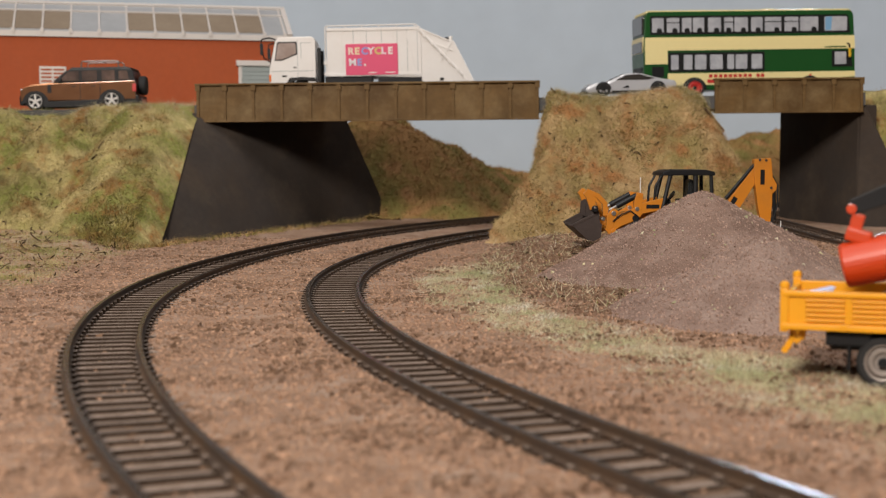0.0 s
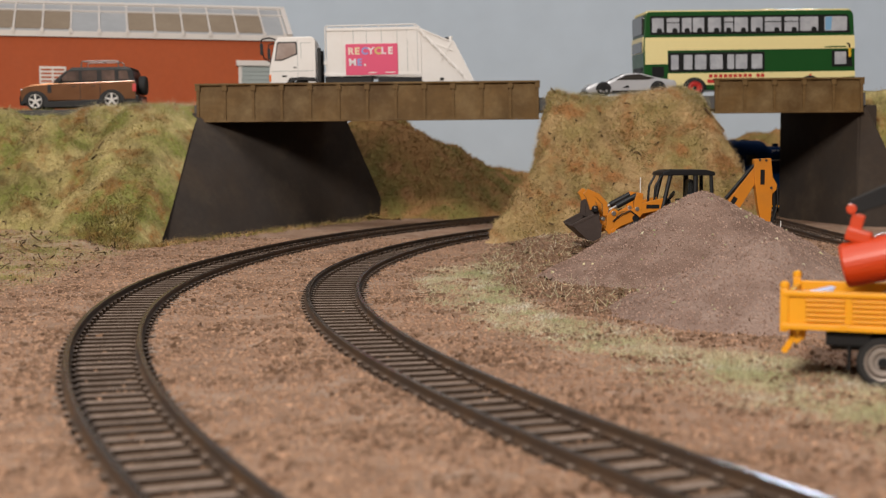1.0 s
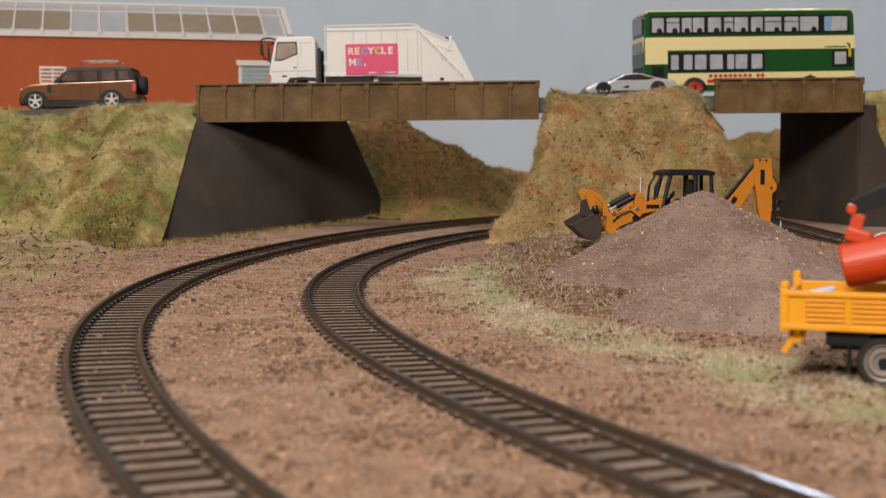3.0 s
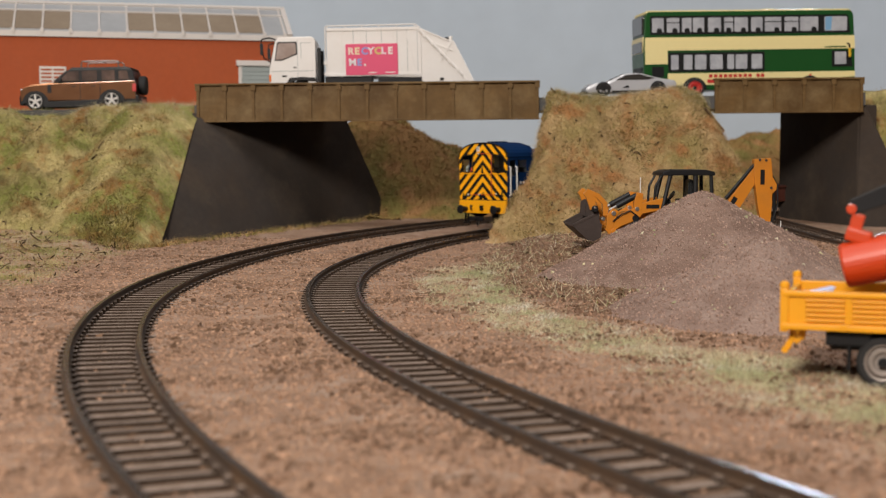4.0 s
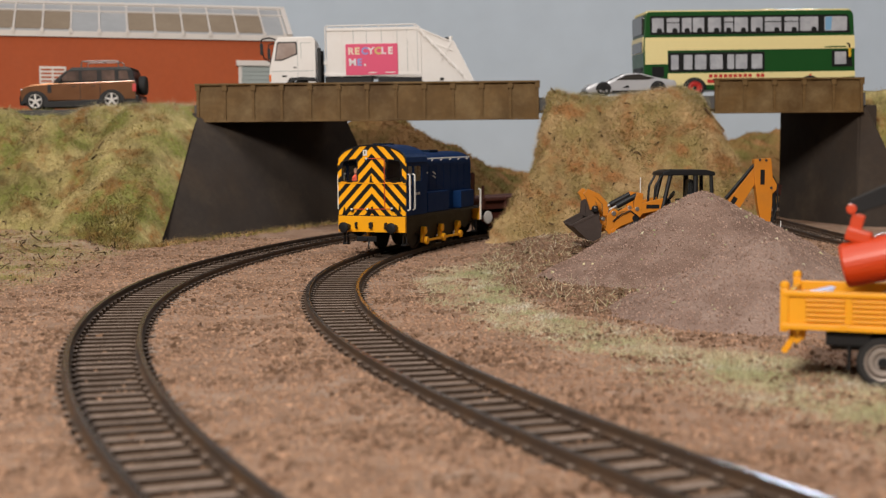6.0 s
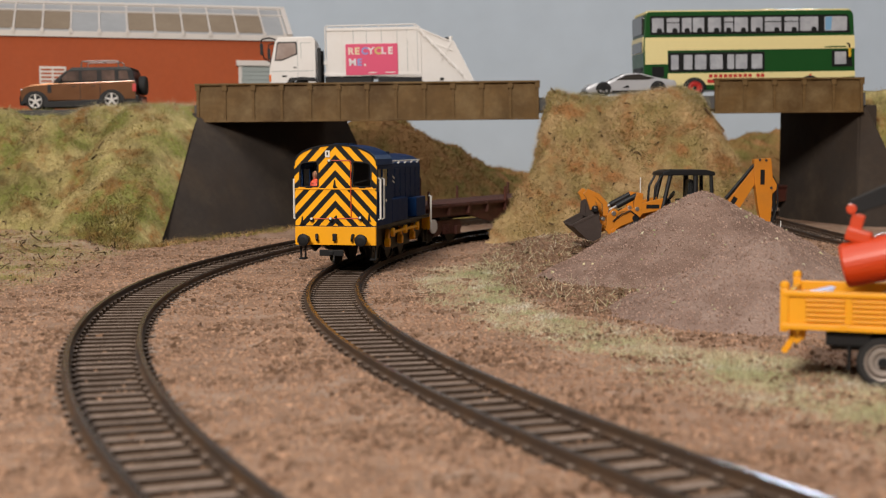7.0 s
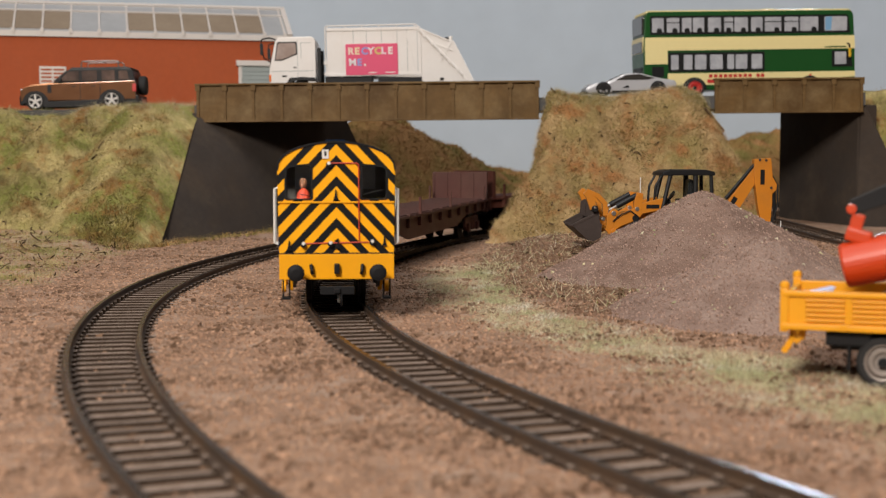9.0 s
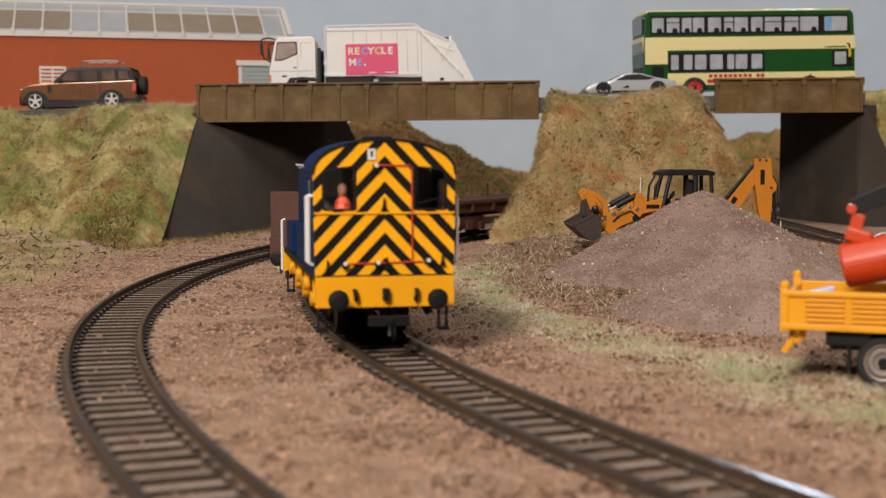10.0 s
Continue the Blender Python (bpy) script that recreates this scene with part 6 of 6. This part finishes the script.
        for x, z, r, mat in ((-17.6, 27.0, 1.1, DIGGER), (-18.8, 20.6, 1.0, STEEL), (-19.4, 16.4, 1.6, DARK_TRIM), (-29.6, 18.6, 1.1, STEEL), (-29.6, 10.6, 1.2, DIGGER), (-34.4, 16.2, 0.9, STEEL), (-38.2, 20.8, 1.5, DARK_TRIM), (-38.2, 21.2, 0.6, STEEL)):
            part("link_pin", cyl(bmesh.new(), (x, s * 6.6, z), (x, s * (10.0 if r < 1.3 else 9.8), z), r, 12, bevel=0.15), mat, v)
        part("hydraulic_hose", tube(bmesh.new(), [(-8, s * 9.8, 17.6), (-14, s * 10.0, 15.8), (-20, s * 9.9, 14.6), (-25, s * 9.8, 12.0)], 0.45, 6), DARK_TRIM, v)
        part("hydraulic_hose", tube(bmesh.new(), [(-19, s * 10.0, 17.6), (-22, s * 10.1, 19.8), (-26, s * 10.0, 18.2), (-30, s * 9.9, 15.0)], 0.35, 6), DARK_TRIM, v)
    part("torque_tube", cyl(bmesh.new(), (-30.5, -8, 11.4), (-30.5, 8, 11.4), 1.1, 12), DIGGER, v)
    part("grille", newbox(-27.6, -26.6, -5, 5, 12, 17, 0.2), DARK_TRIM, v)
    # front bucket: an open shell
    bk = bmesh.new()
    outer = [(-48.8, 12.8), (-42.0, 6.6), (-39.2, 6.2), (-36.2, 8.0), (-35.8, 13.6), (-39.0, 18.4)]
    inner = [(-48.2, 13.6), (-42.0, 7.8), (-39.4, 7.4), (-37.2, 8.8), (-36.8, 13.4), (-39.6, 17.6)]
    prism(bk, outer + inner[::-1], "y", -13, 13)
    for s in (-1, 1):
        prism(bk, outer, "y", s * 13.0, s * 13.7)
        prism(bk, rounded([(-42.4, 18), (-42.0, 24.0), (-39.6, 25.0), (-36.0, 19.0), (-35.4, 14.0)], {1: 1.0, 2: 1.0}), "y", s * 6.2, s * 7.4)
        limb(bk, [(-49.0, 13.4), (-43.4, 16.4), (-39.2, 18.2)], [0.6, 0.6, 0.6], 0.9, s * 13.4)
    part("bucket", bk, RUST, v, "bare dark steel loader bucket")
    # backhoe boom folded up, dipper hanging
    boom = limb(bmesh.new(), [(20, 10.5), (27, 20), (36.5, 33.5), (41.4, 40.6)], [3.0, 3.4, 2.6, 2.0], 3.2, 0)
    cyl(boom, (41.4, -2.2, 40.4), (41.4, 2.2, 40.4), 2.0, 14)
    part("boom", boom, DIGGER, v)
    dip = limb(bmesh.new(), [(41.8, 43.6), (42.2, 36), (43.2, 22), (43.8, 12)], [4.0, 4.4, 3.4, 2.0], 3.8, -0.4)
    prism(dip, rounded([(44.6, 39), (49.0, 31.4), (48.6, 29.0), (46.0, 26.4), (44.6, 28)], {1: 0.8}), "y", -1.8, 1.4, bevel=0.2)
    d = part("dipper", dip, DIGGER, v)
    part("badge_bar", newbox(40.8, 42.8, -2.45, -2.3, 31.5, 38.5), DARK_TRIM, d)
    part("badge_bar", box(bmesh.new(), -4, 4, -1.65, -1.5, -1.1, 1.1, m=Matrix.Translation((27.4, 0, 22.2)) @ Matrix.Rotation(-radians(58), 4, "Y")), DARK_TRIM, d)
    for x, z in ((40.4, 43.0), (43.4, 42.8), (46.0, 30.0)):
        part("pin", cyl(bmesh.new(), (x, -2.7, z), (x, -2.0, z), 0.6, 10), RUST, d)
    part("dipper_ram", cyl(bmesh.new(), (25, -0.6, 25), (38.6, -0.6, 41), 0.9, 10), DARK_TRIM, v)
    part("bucket_ram", cyl(bmesh.new(), (48, 0, 30), (48.6, 0, 15), 0.8, 10), DARK_TRIM, v)
    part("hose", tube(bmesh.new(), [(45.6, -1, 38), (49.4, -1, 31), (49.6, -1, 22), (47, -1, 14)], 0.4, 6), DARK_TRIM, v)
    hb = bmesh.new()
    prism(hb, rounded([(39, 6), (40, 12), (47, 12), (49, 8), (47, 2), (42, 1.6)], {3: 2, 4: 2}), "y", -4.5, 4.5, bevel=0.3)
    part("hoe_bucket", hb, RUST, v)
    for s in (-1, 1):
        part("stabiliser", newbox(20.5, 23.5, s * 10.5 - 1.2, s * 10.5 + 1.2, 0.6, 20, 0.3), DIGGER, v)
    return v


backhoe()


def marker_post(x, y, z, h):
    g = tagged(part("marker_post", tube(bmesh.new(), [(0, 0, -3), (0.1, 0, h)], 0.24, 8), WHITE), "thin pale wire post standing in the earth", "post", "posts")
    place(g, x, y, z)


marker_post(93, 640, 22, 14)
marker_post(147, 590, 8, 10)


# ---- tipper lorry with its crane grab ----
def tipper():
    """Tail at -x, near side towards -y; the origin on the ground under the tail's near corner."""
    v = thing("tipper_lorry", "yellow dropside tipper lorry with a brown load", "lorry", "parked vehicles", 74.5, 294, -3.2, -20.0)
    Lb, w = 62.0, 29.0
    z0, z1 = 12.8, 20.4
    # bed walls: tailgate, far side, near side with pressed ribs
    near = newbox(0, Lb, 0, 1.1, z0, z1, 0.25)
    part("near_side", near, TIPPER, v)
    part("far_side", newbox(0, Lb, w - 1.1, w, z0, z1, 0.25), TIPPER, v)
    part("tailgate", newbox(-0.3, 0.9, 0.6, w - 0.6, z0, z1 - 0.6, 0.25), TIPPER, v)
    part("bed_floor", newbox(0.5, Lb, 0.6, w - 0.6, z0 - 0.4, z0 + 0.8), TIPPER, v)
    part("headboard", newbox(Lb - 1, Lb + 0.4, 0, w, z0, z1 + 8, 0.3), TIPPER, v)
    for a, b in ((4.4, 12.6), (14.2, 22.2), (23.8, 31.8), (33.4, 41.4), (43, 51), (52.6, 60)):
        for k in range(5):
            part("side_rib", newbox(a, b, -0.62, 0.1, z0 + 1.3 + k * 1.08, z0 + 1.85 + k * 1.08, 0.22), TIPPER, v)
        part("side_post", newbox(b + 0.3, b + 1.3, -0.45, 0.1, z0 + 0.8, z1 - 0.4, 0.15), TIPPER, v)
        part("latch", newbox(b - 1.0, b + 0.6, -0.9, 0.1, z0 + 0.1, z0 + 1.0, 0.2), TIPPER, v)
    part("top_rail", newbox(-0.4, Lb, -0.7, 1.3, z1 - 0.9, z1 + 0.3, 0.3), TIPPER, v)
    part("bottom_rail", newbox(-0.6, Lb, -0.8, 1.0, z0 - 0.6, z0 + 0.7, 0.3), TIPPER, v)
    for y in (0.4, w - 0.6):
        part("corner_post", newbox(-1.0, 0.8, y - 0.9, y + 1.1, z0 - 1.2, z1 + 0.9, 0.35), TIPPER, v)
        part("hinge_knob", lathe(bmesh.new(), [(-1.0, 0.7), (-0.4, 1.1), (0.5, 1.0), (0.9, 0.4)], 12, "z", 0, Matrix.Translation((-0.1, y, z1 + 1.4))), TIPPER, v)
    for y in (3.0, w - 4.5):
        leg = limb(bmesh.new(), [(1.6, z0), (1.4, z0 - 3.0), (0.2, z0 - 5.2)], [0.8, 0.7, 0.7], 1.1, y)
        cyl(leg, (0.0, y - 1.2, z0 - 5.4), (0.0, y + 1.2, z0 - 5.4), 0.75, 10)
        limb(leg, [(4.0, z0), (3.6, z0 - 2.6), (2.0, z0 - 3.8)], [0.7, 0.6, 0.5], 0.9, y)
        part("tail_bracket", leg, TIPPER, v)
    # load
    load = bmesh.new()
    n = 26
    g = [[load.verts.new((1.0 + (Lb - 2) * i / n, 1.2 + (w - 2.4) * j / 12, z0 + 2.2 + 7.0 * ss(6, 30, i * Lb / n) * (0.55 + 0.45 * math.sin(math.pi * j / 12)) + 0.8 * bumps(i * 2.4, j * 2.4, 6.0, 61.0))) for j in range(13)] for i in range(n + 1)]
    for i in range(n):
        for j in range(12):
            load.faces.new((g[i][j], g[i + 1][j], g[i + 1][j + 1], g[i][j + 1]))
    part("load", load, material("brown_load", (0.32, 0.115, 0.035), 0.85, second=(0.25, 0.085, 0.03), big=120, fine=900, amount=0.7, bump=0.3), v, "heaped orange-brown load", smooth=True)
    # chassis and wheels
    part("chassis", newbox(9.5, 100, 4, w - 4, 7.6, z0 - 0.4, 0.4), DARK_TRIM, v)
    part("fuel_tank", newbox(8.6, 18, 1.2, 6, 8.8, 12.6, 0.5), DARK_TRIM, v)
    for x in (20.6, 62.0):
        road_wheel(v, x, 1.0, 5.6, 4.6, DULL_ALLOY, 0, 0.70, -1, dish=True)
        road_wheel(v, x, w - 1.0, 5.6, 4.6, ALLOY, 6, 0.66)
        part("axle", cyl(bmesh.new(), (x, 4, 6), (x, w - 4, 6), 1.0, 10), DARK_TRIM, v)
    part("mud_flap", newbox(13.2, 13.8, 1.4, 6.4, 3.6, 11.0, 0.1), DARK_TRIM, v)
    cab = rounded([(66, 8), (66, 36), (68, 38), (82, 38), (87, 26), (88, 8)], {1: 1.5, 2: 1.5, 3: 2, 4: 2})
    c = part("cab", newprism(cab, "y", 0.5, w - 0.5, bevel=0.7), TIPPER, v)
    part("side_window", side_panel([(70, 24), (70, 34), (80.5, 34), (84, 25)], 0.5, 0.2), TINTED, c)
    # crane over the bed: black arm, orange rotator and clamshell
    cr = part("crane_arm", limb(bmesh.new(), [(13.2, 38.6), (24, 43.0), (40, 48.5), (58, 50), (64, 46), (64.5, 20)], [1.7, 2.3, 2.5, 2.6, 2.4, 2.4], 3.6, 11), DARK_TRIM, v, "black crane arm")
    cyl_pin = cyl(bmesh.new(), (13.0, 9.0, 38.2), (13.0, 13.0, 38.2), 1.15, 16, bevel=0.3)
    part("crane_pin", cyl_pin, ORANGE, cr, "orange pin")
    rot = bmesh.new()
    lean = lambda x, z: Matrix.Translation((x, 11, z)) @ Matrix.Rotation(radians(14), 4, "Y")
    box(rot, -1.4, 1.4, -1.6, 1.6, -3.0, 2.6, 0.4, m=lean(14.0, 34.6))
    box(rot, -3.0, 2.6, -2.4, 2.4, -1.7, 1.3, 0.7, m=lean(14.8, 32.4))
    box(rot, -1.8, 1.8, -2.0, 2.0, -1.6, 1.0, 0.4, m=lean(15.0, 30.6))
    part("rotator", rot, ORANGE, v, "orange rotator block")
    tub = lathe(bmesh.new(), [(0, 0.6), (0.2, 4.6), (0.8, 5.0), (12, 5.1), (22, 5.0), (24, 4.4), (24.2, 0.5)], 32, "x", 0, Matrix.Translation((11.2, 11.0, 25.4)) @ Matrix.Rotation(radians(-14), 4, "Y"))
    part("grab_drum", tub, ORANGE, v, "glossy orange-red drum")
    part("drum_band", newbox(21.4, 24.6, 9, 13, 31.4, 33.6, 0.5), ORANGE, v)
    return v


tipper()
tagged(part("plastic_scrap", prism(bmesh.new(), [(0, 0), (5, 0.3), (6.4, 2.2), (1.6, 1.2)], "y", 0, 3, bevel=0.3), paint("blue_plastic", (0.55, 0.62, 0.85), 0.4)), "pale blue scrap lying on the load", "scrap")
place(bpy.data.objects["plastic_scrap"], 81.5, 300, 15.4, 0, 0, 10)

# ---- motion ----
# seconds, and how far along the inner track the leading end of the train is; it rolls towards the near end
ARC = [(0.0, 1050.0), (0.7, 994.0), (3.8, 746.5), (4.5, 691.0), (5.0, 652.0), (5.5, 612.0), (6.2, 555.0), (7.0, 488.5), (7.5, 450.5), (8.0, 412.0), (8.5, 375.2), (9.0, 338.8), (9.5, 301.5), (10.0, 263.8)]


def arc_at(t):
    """Smooth through the table."""
    i = min(max(sum(1 for a, _ in ARC if a <= t) - 1, 0), len(ARC) - 2)
    (t0, s0), (t1, s1) = ARC[i], ARC[i + 1]

    def slope(k):
        a, b = ARC[max(k - 1, 0)], ARC[min(k + 1, len(ARC) - 1)]
        return (b[1] - a[1]) / (b[0] - a[0])

    h = t1 - t0
    u = (t - t0) / h
    return ((1 + 2 * u) * (1 - u) ** 2 * s0 + u * (1 - u) ** 2 * h * slope(i) + u * u * (3 - 2 * u) * s1 - u * u * (1 - u) * h * slope(i + 1))


def on_track(middle, pivot):
    """The pose of a rigid vehicle whose two pivots ride on the inner track, facing along its travel."""
    back, front = INNER_PATH.at(middle + pivot), INNER_PATH.at(middle - pivot)
    d = front - back
    m = Matrix.Translation((front + back) / 2) @ pose(0, 0, 0, 0, 0, math.degrees(math.atan2(d.y, d.x))) @ pose(0, 0, 0, 0, -math.degrees(math.asin(d.z / d.length)), 0)
    return mmpose(m)


def sway(t):
    """Side play that turns the locomotive a little outwards on the sharpest part of the curve."""
    return pose(0, 0, 0, 0, 0, -3.0 * (1 - ss(6.5, 9.6, t))) @ pose(0.053, 0, 0, 0, 0, -1.1 * ss(8.8, 9.8, t)) @ pose(-0.053, 0, 0)


def motions():
    times = [i / 10 for i in range(101)]
    fast = [i / 15 for i in range(151)]
    walk(LOCO, [(t, on_track(arc_at(t) + 58.0, 23.0) @ sway(t)) for t in times])
    walk(WAGON, [(t, on_track(arc_at(t) + 58 + 58 + 5 + 129, 92.0)) for t in times])
    walk(WAGON_TWO, [(t, on_track(arc_at(t) + 58 + 58 + 5 + 129 + 258 + 3, 92.0)) for t in times])
    start = arc_at(0.0)
    for w, x, y in LOCO_WHEELS:
        walk(w, [(t, pose(x * MM, y * MM, 9.0 * MM, 0, math.degrees((start - arc_at(t)) / 9.0), 0)) for t in times])
    for r, y in LOCO_RODS:
        walk(r, [(t, pose(4.8 * MM * math.sin((start - arc_at(t)) / 9.0), y * MM, (9.0 + 4.8 * math.cos((start - arc_at(t)) / 9.0)) * MM)) for t in times])
    for w, x in WAGON_WHEELS + WAGON_TWO_WHEELS:
        walk(w, [(t, pose(x * MM, 0, 6.3 * MM, 0, math.degrees((start - arc_at(t)) / 6.3), 0)) for t in fast])


motions()
